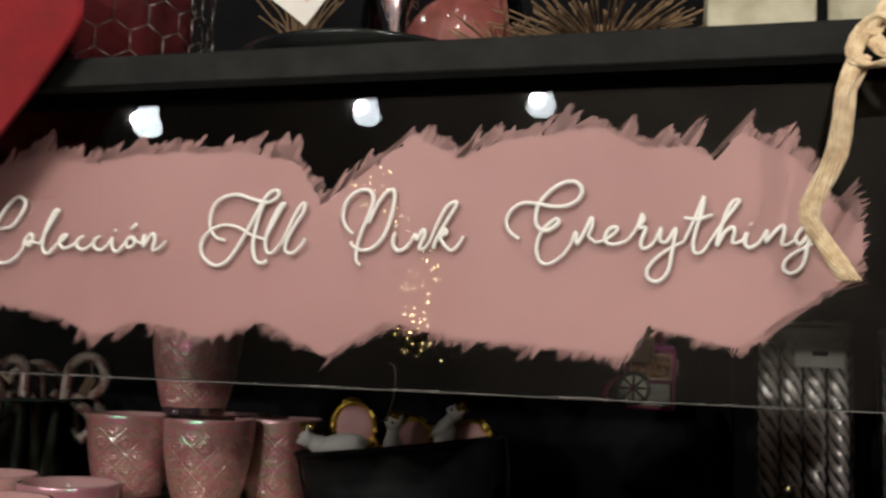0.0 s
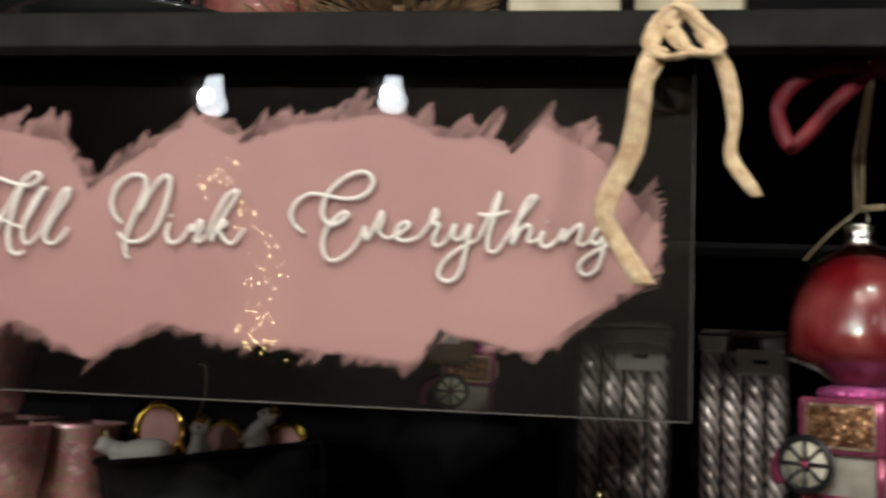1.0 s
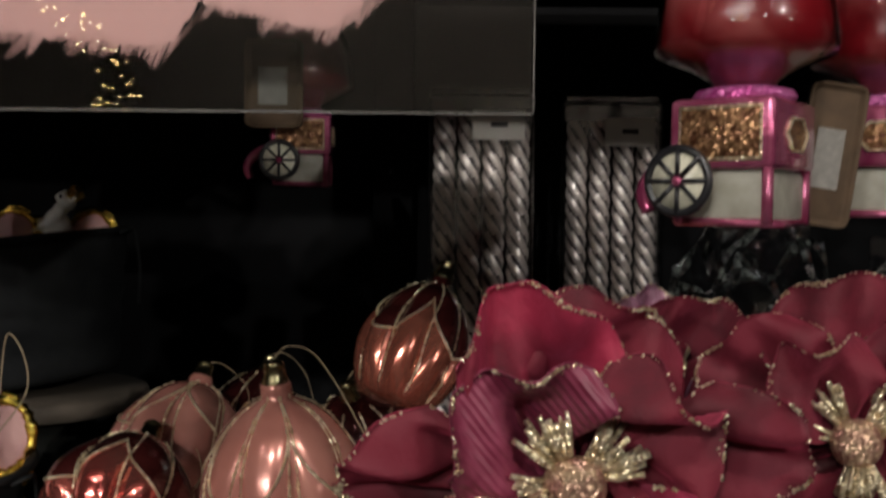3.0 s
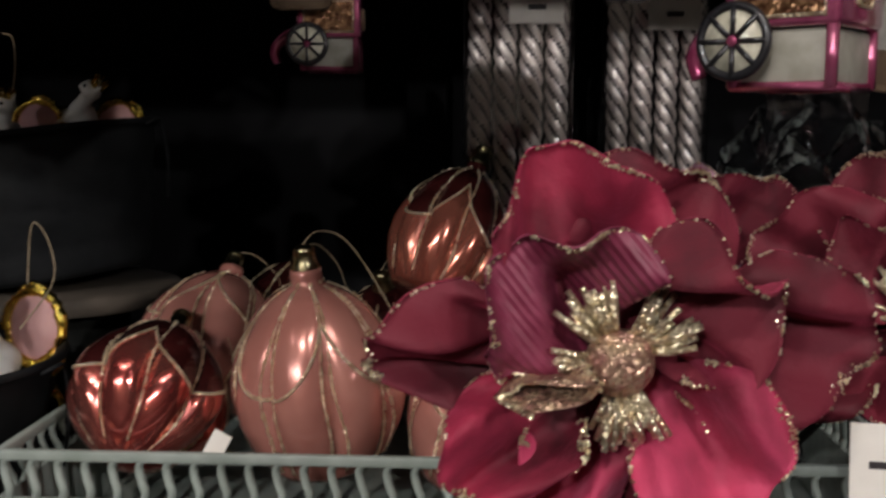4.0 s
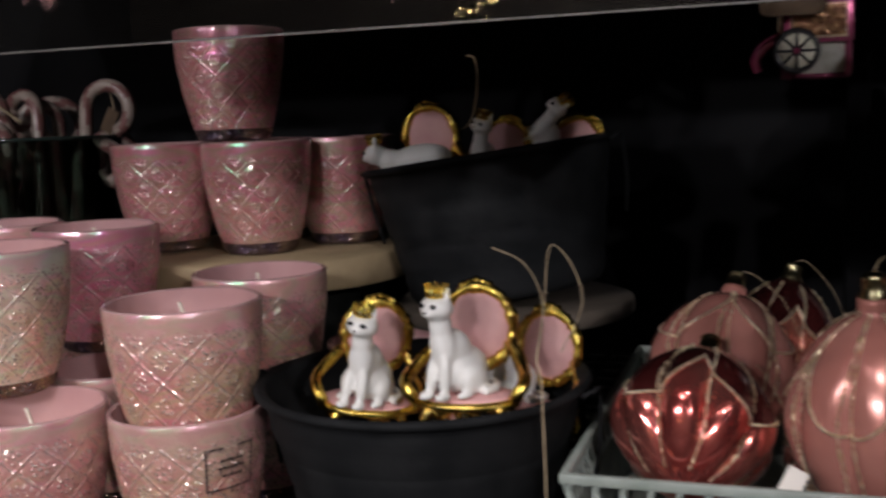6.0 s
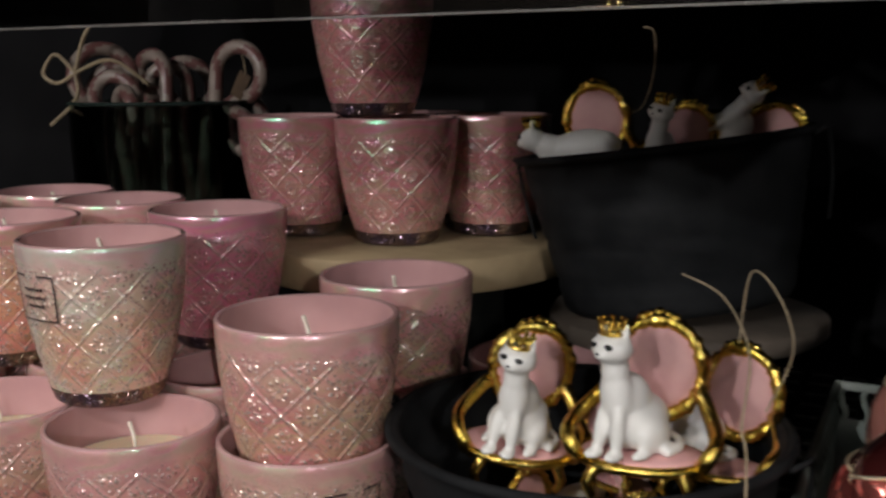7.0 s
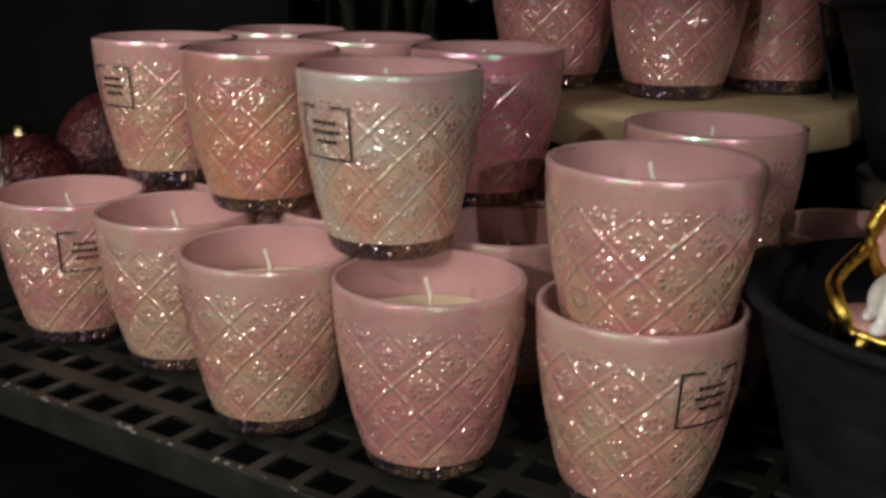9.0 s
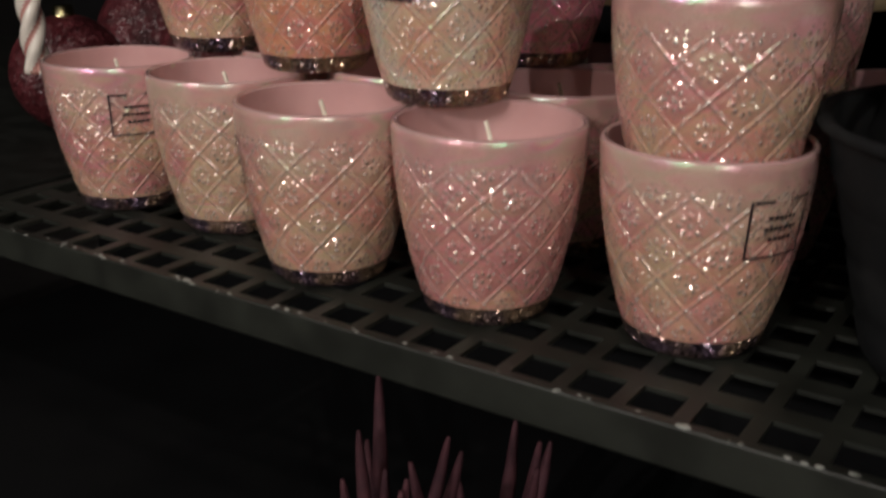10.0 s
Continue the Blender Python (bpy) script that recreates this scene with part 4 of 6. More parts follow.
cat_ornament((-0.030, 0.825, -0.2365), (0, 0, -60), "lying", "white cat ornament on the floor of the pot", 0.7)

cat_ornament((-0.088, 1.000, -0.093), (0, -7, 6), "lying", "white cat lying across a gilded armchair in the back pot", 1.0, 6, (-0.008, -0.016),
             [(-0.083, 1.035, -0.04), (-0.068, 1.03, -0.036), (-0.060, 1.025, -0.02), (-0.058, 1.025, 0.0), (-0.060, 1.025, 0.012), (-0.066, 1.025, 0.014)])
cat_ornament((-0.044, 0.986, -0.092), (4, 14, 8), "sitting", sit + ", slumped in pot", 0.85, 60, (-0.008, -0.008))
cat_ornament((-0.026, 1.018, -0.076), (4, 52, -10), "sitting", sit + ", toppled sideways", 0.9, 40, (-0.012, -0.004))
cat_ornament((-0.035, 1.05, -0.130), (0, 0, 80), "lying", "white cat ornament on the floor of the back pot", 0.8)
cat_ornament((-0.065, 1.005, -0.130), (0, 0, 250), "lying", "white cat ornament on the floor of the back pot", 0.8)
cat_ornament((-0.010, 1.0, -0.130), (0, 0, 10), "lying", "white cat ornament on the floor of the back pot", 0.8)

# ---- glass baubles in the tray ----
ROSE = varied(material("matt_rose_glass", rough=0.22, metal=0.35, coat=0.6), (0.44, 0.175, 0.14), (0.56, 0.25, 0.20), 25)
RED_GLOSS = varied(material("glossy_red_glass", rough=0.12, metal=0.9, coat=1.0), (0.68, 0.12, 0.105), (0.84, 0.30, 0.24), 25)
DARK_RED = varied(material("dark_red_glass", rough=0.2, metal=0.5, coat=1.0), (0.035, 0.007, 0.007), (0.07, 0.013, 0.012), 25)
COPPER = varied(material("copper_pink_glass", rough=0.16, metal=0.7, coat=1.0), (0.40, 0.11, 0.075), (0.54, 0.19, 0.125), 25)
GLITTER = glittered(varied(material("champagne_glitter", rough=0.3, metal=0.8), (0.68, 0.56, 0.34), (0.90, 0.82, 0.62), 300), 0.8, 1500, 0.28)
CAP = varied(material("brass_cap", rough=0.25, metal=1.0), (0.28, 0.24, 0.12), (0.42, 0.37, 0.22), 200)


def speckle(name, line, middle, seed, parent, count=520, label="champagne glitter hem", fine=1.0, bare=0.2):
    """Loose glitter grains glued along a line, thicker in some places, thinning out inwards."""
    rnd = random.Random(seed)
    verts, faces = [], []
    for _ in range(count):
        u = rnd.random()
        thick = bare + abs(math.sin(u * 9 + seed)) ** 3
        if rnd.random() > thick:
            continue
        i = u * (len(line) - 1)
        p = line[int(i)].lerp(line[min(int(i) + 1, len(line) - 1)], i % 1.0)
        p = p + (middle - p).normalized() * abs(rnd.gauss(0, 0.0011 * thick + 0.0002)) + Vector((0, 0, 0.0002))
        s = rnd.uniform(0.0005, 0.0011) * fine
        ax = Vector((rnd.gauss(0, 1), rnd.gauss(0, 1), rnd.gauss(0, 1))).normalized()
        bx = ax.orthogonal().normalized()
        cx = ax.cross(bx)
        b0 = len(verts)
        verts += [p + ax * s, p - ax * s, p + bx * s, p - bx * s, p + cx * s, p - cx * s]
        for t in ((0, 2, 4), (2, 1, 4), (1, 3, 4), (3, 0, 4), (2, 0, 5), (1, 2, 5), (3, 1, 5), (0, 3, 5)):
            faces.append(tuple(b0 + q for q in t))
    return part_mesh(name, mesh_of(name, verts, faces), GLITTER, parent, label, smooth=False)


def bauble_radius(u, long):
    """u from the foot (0) to the neck (1)."""
    if long < 1.05:
        return math.sin(math.pi * min(1, u * 0.96 + 0.02)) ** 0.62 * (1 - 0.16 * u)
    # an egg, fullest below the middle, with a slim neck
    w = min(1.0, u / 0.93)
    body = math.sqrt(max(0.0, 1 - ((w - 0.43) / 0.57) ** 2)) * (1 - 0.10 * max(0.0, w - 0.43))
    return max(body, 0.19)


def bauble(loc, rot, r, long, mat, mat2, label, folds=9):
    ob = thing("glass_bauble", label, "bauble", "glass baubles in the tray", loc, rot)
    n, m = 108, 40
    H = 2 * r * long

    def surf(a, u, lift=0.0):
        f = (a / (2 * math.pi) * folds) % 1.0
        low = max(0.0, min(1.0, (0.78 - u) / 0.35))
        fold = (0.23 if folds > 8 else 0.22) * r * (abs(math.sin(math.pi * f)) ** 0.6 - 0.65) * math.sin(math.pi * u) * (0.25 + 0.75 * low)
        rr = r * bauble_radius(u, long) + fold + lift
        return Vector((rr * math.cos(a), rr * math.sin(a), (u - 0.5) * H))

    verts, faces = [], []
    for j in range(m + 1):
        for k in range(n):
            verts.append(surf(2 * math.pi * k / n, j / m))
    for j in range(m):
        for k in range(n):
            faces.append((j * n + k, j * n + (k + 1) % n, (j + 1) * n + (k + 1) % n, (j + 1) * n + k))
    faces.append(tuple(range(n))[::-1])
    faces.append(tuple(range(m * n, m * n + n)))
    me = mesh_of("glass_shell", verts, faces)
    swag = folds // 2 if folds > 6 else folds

    def swag_height(a):
        f = (a / (2 * math.pi) * swag) % 1.0
        return (0.80 if folds < 9 else 0.74) - 0.34 * math.sin(math.pi * f) ** 0.8

    for p in me.polygons:
        c = p.center
        a, u = math.atan2(c.y, c.x) % (2 * math.pi), c.z / H + 0.5
        if u > swag_height(a):
            p.material_index = 1
    part_mesh("glass_shell", me, (mat, mat2), ob)
    for k in range(folds):
        a = 2 * math.pi * k / folds
        for da in ((0.0,) if folds > 8 else (-0.10, 0.10)):
            part("glitter_line", tube([surf(a + da * (1.2 - u) + 0.04 * math.sin(9 * u), u, 0.0001) for u in [0.06 + 0.88 * i / 44 for i in range(45)]], 0.00055, 5, taper=lambda u: 0.65 + 0.5 * math.sin(u * 131 + k) * math.sin(u * 57)), GLITTER, ob, "champagne glitter line")
            speckle("glitter_coat", [surf(a + da * (1.2 - u) + 0.04 * math.sin(9 * u), u, 0.0006) for u in [0.06 + 0.88 * i / 44 for i in range(45)]], Vector((0, 0, 0)), k, ob, 260, "loose glitter grains")
    hem = [surf(2 * math.pi * i / 160, swag_height(2 * math.pi * i / 160), 0.0003) for i in range(160)]
    part("glitter_swag", tube(hem, 0.0007, 6, closed=True), GLITTER, ob, "scalloped glitter swag")
    speckle("glitter_coat", hem, Vector((0, 0, 0)), folds, ob, 700, "loose glitter grains")
    zc = H / 2
    part("cap", lathe([(0.0068, zc - 0.002), (0.0070, zc), (0.0055, zc + 0.003), (0.0048, zc + 0.008), (0.0052, zc + 0.0085), (0.0035, zc + 0.0105), (0.0005, zc + 0.0112)], 28, wobble=lambda a, r_, z: 0.0003 * math.sin(14 * a)), CAP, ob, "brass hanging cap")
    loop = spline([(0, 0, zc + 0.011), (0.008, 0.006, zc + 0.015), (0.020, 0.012, zc + 0.010), (0.028, 0.004, zc - 0.002), (r * 0.9 + 0.003, -0.010, zc - r * 0.7), (r * 0.95 + 0.004, -0.012, zc - r)], 6)
    part("hanging_cord", tube(loop, 0.00022, 6), STRING, ob, "thin gold cord")
    return ob


pinkb = "matt rose glass bauble with draped champagne glitter lines"
redb = "glossy red glass bauble with scalloped glitter lines"
bauble((0.194, 0.786, -0.160), (4, -6, 20), 0.0390, 1.22, ROSE, ROSE, pinkb, 8)
bauble((0.113, 0.790, -0.176), (-48, 10, 0), 0.0390, 1.0, RED_GLOSS, DARK_RED, redb + ", lying in front", 9)
bauble((0.122, 0.868, -0.163), (-38, 8, 0), 0.0370, 1.12, ROSE, ROSE, pinkb + ", behind", 8)
bauble((0.150, 0.930, -0.168), (-20, 14, 10), 0.0380, 1.0, COPPER, DARK_RED, redb + ", at the back", 9)
bauble((0.254, 0.880, -0.104), (-24, 22, 0), 0.0300, 1.36, COPPER, DARK_RED, "coppery red bauble perched on top of the others", 9)
bauble((0.278, 0.790, -0.180), (10, 20, 15), 0.0370, 1.06, ROSE, ROSE, pinkb + ", half hidden", 8)
bauble((0.215, 0.920, -0.176), (20, -10, 15), 0.0370, 1.0, COPPER, DARK_RED, "dark coppery bauble deep in the tray", 9)
bauble((0.265, 0.865, -0.187), (0, 40, 15), 0.0360, 1.0, COPPER, DARK_RED, "dark coppery bauble deep in the tray", 9)
bauble((0.335, 0.900, -0.150), (0, 0, 55), 0.0380, 1.1, DARK_RED, DARK_RED, "dark red bauble with a brass cap", 9)
bauble((0.185, 0.855, -0.203), (90, 0, 15), 0.0340, 1.0, ROSE, ROSE, pinkb + ", lowest", 8)
bauble((0.360, 0.815, -0.190), (80, 20, 15), 0.0360, 1.0, ROSE, ROSE, pinkb + ", under the flower", 8)
bauble((0.335, 0.890, -0.212), (90, 30, 15), 0.0300, 1.0, COPPER, COPPER, "dark coppery bauble on the tray floor", 8)

# small paper tag on the red bauble
PAPER = varied(material("white_paper", rough=0.8), (0.66, 0.63, 0.57), (0.74, 0.71, 0.65), 60)
KRAFT = varied(material("kraft_card", rough=0.85), (0.050, 0.030, 0.015), (0.078, 0.047, 0.024), 90, bump=0.2, bump_scale=500, dist=0.0003)


GREY_PAPER = varied(material("grey_sticker", rough=0.8), (0.16, 0.155, 0.14), (0.22, 0.21, 0.19), 300, lo=0.3, hi=0.7)


def card(name, loc, rot, w, h, mat, label, lines=0, ink=INK, category="tag"):
    ob = thing(name, label, category, loc=loc, rot=rot)
    part("card", box(-w / 2, w / 2, 0, 0.0006, -h, 0, 0.0002, 1), mat, ob, smooth=False)
    rnd = random.Random(int(w * 1e5))
    for i in range(lines):
        lw = w * rnd.uniform(0.4, 0.7)
        part("print_bar", box(-lw / 2, lw / 2, -0.0003, -0.0001, -h * (0.25 + 0.6 * i / lines) - h * 0.05, -h * (0.25 + 0.6 * i / lines)), ink, ob, smooth=False)
    return ob


card("paper_tag", (0.160, 0.7465, -0.181), (-24, 22, -14), 0.009, 0.013, PAPER, "small white paper tag on the red bauble")
card("price_card", (0.412, 0.655, -0.145), (-8, 0, -8), 0.03, 0.05, PAPER, "white price card clipped to the tray", 2, category="card")
LIGHT_KRAFT = varied(material("pale_kraft_board", rough=0.85), (0.19, 0.12, 0.058), (0.26, 0.17, 0.085), 90, bump=0.2, bump_scale=500, dist=0.0003)
card("kraft_card", (0.070, 0.726, -0.2065), (-62, 12, 18), 0.055, 0.05, LIGHT_KRAFT, "plain kraft card leaning before the tray", category="card")

# ---- velvet flowers ----
# Noise puts the crushed pile's sheen and shade into the colour.
VELVET = varied(material("crimson_velvet", rough=0.75), (0.06, 0.002, 0.008), (0.30, 0.014, 0.048), 30, detail=6, bump=0.45, bump_scale=120, dist=0.003, lo=0.38, hi=0.62)
principled(VELVET).inputs["Sheen Weight"].default_value = 0.55
principled(VELVET).inputs["Sheen Roughness"].default_value = 0.35
principled(VELVET).inputs["Sheen Tint"].default_value = (1.0, 0.14, 0.30, 1)
DARK_VELVET = varied(material("wine_velvet", rough=0.8), (0.06, 0.002, 0.008), (0.14, 0.007, 0.020), 45, bump=0.4, bump_scale=260, dist=0.002)
principled(DARK_VELVET).inputs["Sheen Weight"].default_value = 0.3
principled(DARK_VELVET).inputs["Sheen Tint"].default_value = (1.0, 0.12, 0.25, 1)
SHEER = varied(material("sheer_mauve_organza", rough=0.5), (0.15, 0.016, 0.042), (0.23, 0.04, 0.08), 120, bump=0.3, bump_scale=900, dist=0.0006)
pleat_at = node(SHEER, "ShaderNodeTexCoord")
pleat = node(SHEER, "ShaderNodeTexWave", Scale=140.0, Distortion=0.6)
pleat.bands_direction = "Y"
join(SHEER, pleat_at, "Object", pleat, "Vector")
pleat_bump = node(SHEER, "ShaderNodeBump", Strength=0.35, Distance=0.0012)
join(SHEER, pleat, "Fac", pleat_bump, "Height")
join(SHEER, pleat_bump, "Normal", principled(SHEER), "Normal")
MAUVE_GLITTER = glittered(varied(material("mauve_glitter", rough=0.4), (0.20, 0.07, 0.12), (0.34, 0.17, 0.24), 120), 0.7, 1400, 0.3)


def petal(parent, mat, length, width, cup, m, seed, curl=0.3, edge=True, label=""):
    """A cupped, ruffled cloth petal with thickness and a glittered hem; it grows along +x."""
    rnd = random.Random(seed)
    ph = [rnd.uniform(0, 6.28) for _ in range(4)]
    nu, nv = 22, 26

    def at(u, v, lift=0.0):
        half = width * 0.54 * (0.22 + 0.78 * math.sin(math.pi / 2 * min(1, 1.25 * u)))
        rag = 1 + 0.025 * math.sin(7 * v + ph[0]) * u
        x = length * u * (1 - 0.42 * (1 - math.sqrt(max(0.0, 1 - v * v))) * u) * rag
        y = half * v
        z = cup * (v * v * 0.6 * math.sin(math.pi * u) + 0.5 * u * u) - curl * length * max(0, u - 0.6) ** 2 * 2
        z -= 0.0035 * math.exp(-(v / 0.16) ** 2) * math.sin(math.pi * u) + 0.35 * cup * max(0.0, abs(v) - 0.72) ** 1.2 * u
        z += 0.0065 * u * math.sin(4.0 * v + ph[1]) + 0.0042 * math.sin(8 * u + 5 * v + ph[2]) + 0.0022 * math.sin(11 * v + 3 * u + ph[3]) * u
        return Vector((x, y, z + lift))

    verts, faces = [], []
    for side in (0.0, -0.0009):
        for i in range(nu + 1):
            for j in range(nv + 1):
                verts.append(at(i / nu, -1 + 2 * j / nv, side))
    w, half_n = nv + 1, (nu + 1) * (nv + 1)
    for i in range(nu):
        for j in range(nv):
            a = i * w + j
            faces.append((a, a + w, a + w + 1, a + 1))
            faces.append((half_n + a, half_n + a + 1, half_n + a + w + 1, half_n + a + w))
    rim = [i * w for i in range(nu + 1)] + [nu * w + j for j in range(1, nv + 1)] + [i * w + nv for i in range(nu - 1, -1, -1)]
    for a, b in zip(rim, rim[1:]):
        faces.append((a, b, half_n + b, half_n + a))
    ob = part_mesh("petal", mesh_of("petal", verts, faces), mat, parent, label)
    ob.matrix_basis = m
    if edge:
        line = [at(0.25 + 0.75 * i / 14, -1, 0.0002) for i in range(14)] + [at(1, -1 + 2 * i / 22, 0.0002) for i in range(22)] + [at(1 - 0.75 * i / 14, 1, 0.0002) for i in range(14)]
        speckle("glitter_hem", line, Vector((length * 0.5, 0, 0)), seed, ob, 460, fine=0.75, bare=0.07)
    return ob


def petal_pose(angle, tilt, roll=0, out=0.004):
    """Petals fan round the flower's axis (local +z faces the viewer)."""
    return pose(0, 0, 0, 0, 0, angle) @ pose(out, 0, 0, roll, -tilt, 0)


def velvet_flower(loc, rot, plan, label, stem_to, heart=True):
    ob = thing("velvet_flower", label, "artificial flower", "velvet flowers", loc, rot)
    for i, (angle, tilt, length, width, mat, roll, out, up) in enumerate(plan):
        m = pose(0, 0, up) @ petal_pose(angle, tilt, roll, out)
        petal(ob, mat, length, width, 0.014 if mat is SHEER else 0.018, m, int(angle * 7 + i), edge=True)
    if heart:
        part("heart", blob((0, 0, 0.014), 0.0095, (1, 1, 0.75), seg=24), HEART, ob, "rosy gold glitter heart")
        rnd = random.Random(5)
        for cluster, (a0, a1, cnt) in enumerate(((20, 70, 26), (95, 140, 26), (250, 308, 48), (155, 182, 10))):
            for i in range(cnt):
                a = radians(rnd.uniform(a0, a1))
                ln = rnd.uniform(0.016, 0.024)
                lift = rnd.uniform(0.010, 0.022)
                s = Vector((math.cos(a) * 0.006, math.sin(a) * 0.006, 0.012))
                e = Vector((math.cos(a) * ln, math.sin(a) * ln, lift))
                part("stamen", tube([s, (s + e) / 2 + Vector((0, 0, 0.002)), e], 0.0009, 6), GLITTER, ob, "gold glitter stamen")
    inv = pose(*loc, *rot).inverted()
    a = inv @ Vector(stem_to)
    part("stem", tube(spline([(0, 0, 0), (0, 0.002, -0.02), a * 0.6, a], 6), 0.0022, 8), BLACK_STEEL, ob, "wrapped wire stem")
    return ob


HEART = glittered(varied(material("rosy_gold_glitter", rough=0.35, metal=0.6), (0.34, 0.17, 0.14), (0.55, 0.40, 0.26), 260), 0.6, 1300, 0.3)
# Crimson velvet darkened in colour for petals that come out too bright.
SHADED_VELVET = varied(material("shaded_crimson_velvet", rough=0.75), (0.035, 0.0012, 0.004), (0.13, 0.006, 0.019), 28, detail=6, bump=0.45, bump_scale=110, dist=0.003, lo=0.38, hi=0.62)
principled(SHADED_VELVET).inputs["Sheen Weight"].default_value = 0.4
principled(SHADED_VELVET).inputs["Sheen Roughness"].default_value = 0.35
principled(SHADED_VELVET).inputs["Sheen Tint"].default_value = (1.0, 0.10, 0.22, 1)
# Brighter copy for petals facing the light, which is painted in.
LIT_VELVET = varied(material("lit_crushed_velvet", rough=0.75), (0.15, 0.007, 0.024), (0.50, 0.045, 0.115), 30, detail=6, bump=0.45, bump_scale=120, dist=0.003, lo=0.38, hi=0.62)
principled(LIT_VELVET).inputs["Sheen Weight"].default_value = 0.6
principled(LIT_VELVET).inputs["Sheen Roughness"].default_value = 0.35
principled(LIT_VELVET).inputs["Sheen Tint"].default_value = (1.0, 0.25, 0.42, 1)
PV = LIT_VELVET
V, DV, SH, WV = VELVET, DARK_VELVET, SHEER, SHADED_VELVET
# Dark and bright velvets put each petal's shade into its colour.
plan = [
    (107, 16, 0.057, 0.046, V, 0, 0.004, -0.010), (70, 6, 0.048, 0.046, DV, 0, 0.006, -0.016),
    (35, 26, 0.044, 0.044, DV, 6, 0.006, -0.002), (2, 8, 0.070, 0.046, WV, 0, 0.006, -0.014),
    (-43, 24, 0.052, 0.042, PV, -6, 0.008, -0.002), (-78, 8, 0.046, 0.040, DV, 0, 0.006, -0.014),
    (-106, 22, 0.050, 0.029, PV, 14, 0.008, -0.006), (-142, 26, 0.055, 0.032, V, 16, 0.008, -0.004),
    (176, 16, 0.066, 0.033, WV, -12, 0.006, -0.006),
    (130, 26, 0.043, 0.048, SH, 0, 0.004, 0.002), (189, 36, 0.034, 0.0075, HEART, 0, 0.006, 0.008),
]
velvet_flower((0.311, 0.600, -0.107), (98, 0, 2), plan, "crimson velvet flower with glitter hems lying over the tray", (0.330, 0.800, -0.165))
plan2 = [
    (95, 14, 0.060, 0.060, DV, 0, 0.006, 0), (45, 20, 0.055, 0.05, DV, 0, 0.006, 0), (150, 20, 0.060, 0.054, WV, 0, 0.006, 0.002), (200, 18, 0.058, 0.050, WV, 0, 0.006, 0),
    (255, 20, 0.036, 0.040, DV, 0, 0.006, -0.002), (310, 14, 0.034, 0.040, DV, 0, 0.006, 0), (120, 34, 0.044, 0.04, DV, 0, 0.004, 0.006),
]
velvet_flower((0.432, 0.690, -0.118), (78, 0, -24), plan2, "wine red velvet flower with a glittered heart", (0.420, 0.800, -0.200))
plan3 = [(80, 10, 0.056, 0.052, DV, 0, 0.006, 0), (135, 22, 0.050, 0.05, DV, 0, 0.006, 0), (30, 18, 0.05, 0.046, DV, 0, 0.006, 0), (190, 18, 0.05, 0.046, DV, 0, 0.006, 0), (-60, 18, 0.05, 0.046, DV, 0, 0.006, 0), (105, 4, 0.060, 0.036, MAUVE_GLITTER, 0, 0.006, -0.010)]
velvet_flower((0.380, 0.770, -0.128), (84, 0, -6), plan3, "dark wine velvet flower with a mauve glitter petal", (0.385, 0.850, -0.190), heart=False)

# ---- hanging glass carts ----
CART_PINK = varied(material("lacquered_pink_glass", rough=0.14, metal=0.6, coat=1.0), (0.34, 0.05, 0.13), (0.50, 0.14, 0.24), 90, bump=0.5, bump_scale=260, dist=0.0008)
CART_WHITE = varied(material("cream_frosted_panel", rough=0.5), (0.24, 0.235, 0.19), (0.32, 0.31, 0.26), 120)
PANEL_GOLD = glittered(varied(material("copper_glitter_panel", rough=0.35, metal=0.7), (0.15, 0.065, 0.034), (0.42, 0.24, 0.12), 260, lo=0.4, hi=0.62), 0.6, 1100, 0.3)
GLOBE_GLASS = clear("clear_globe_glass", ior=1.8, rough=0.02, through_color=(0.92, 0.86, 0.86))
CANDY_RED = varied(material("red_filling", rough=0.3, coat=1.0), (0.15, 0.005, 0.009), (0.27, 0.07, 0.068), 38, lo=0.42, hi=0.72)
SILVER = varied(material("silver_cap", rough=0.22, metal=1.0), (0.55, 0.53, 0.48), (0.72, 0.70, 0.66), 300, bump=0.4, bump_scale=500, dist=0.0005)
TYRE = material("black_rim", (0.012, 0.012, 0.014), 0.3, coat=0.5)


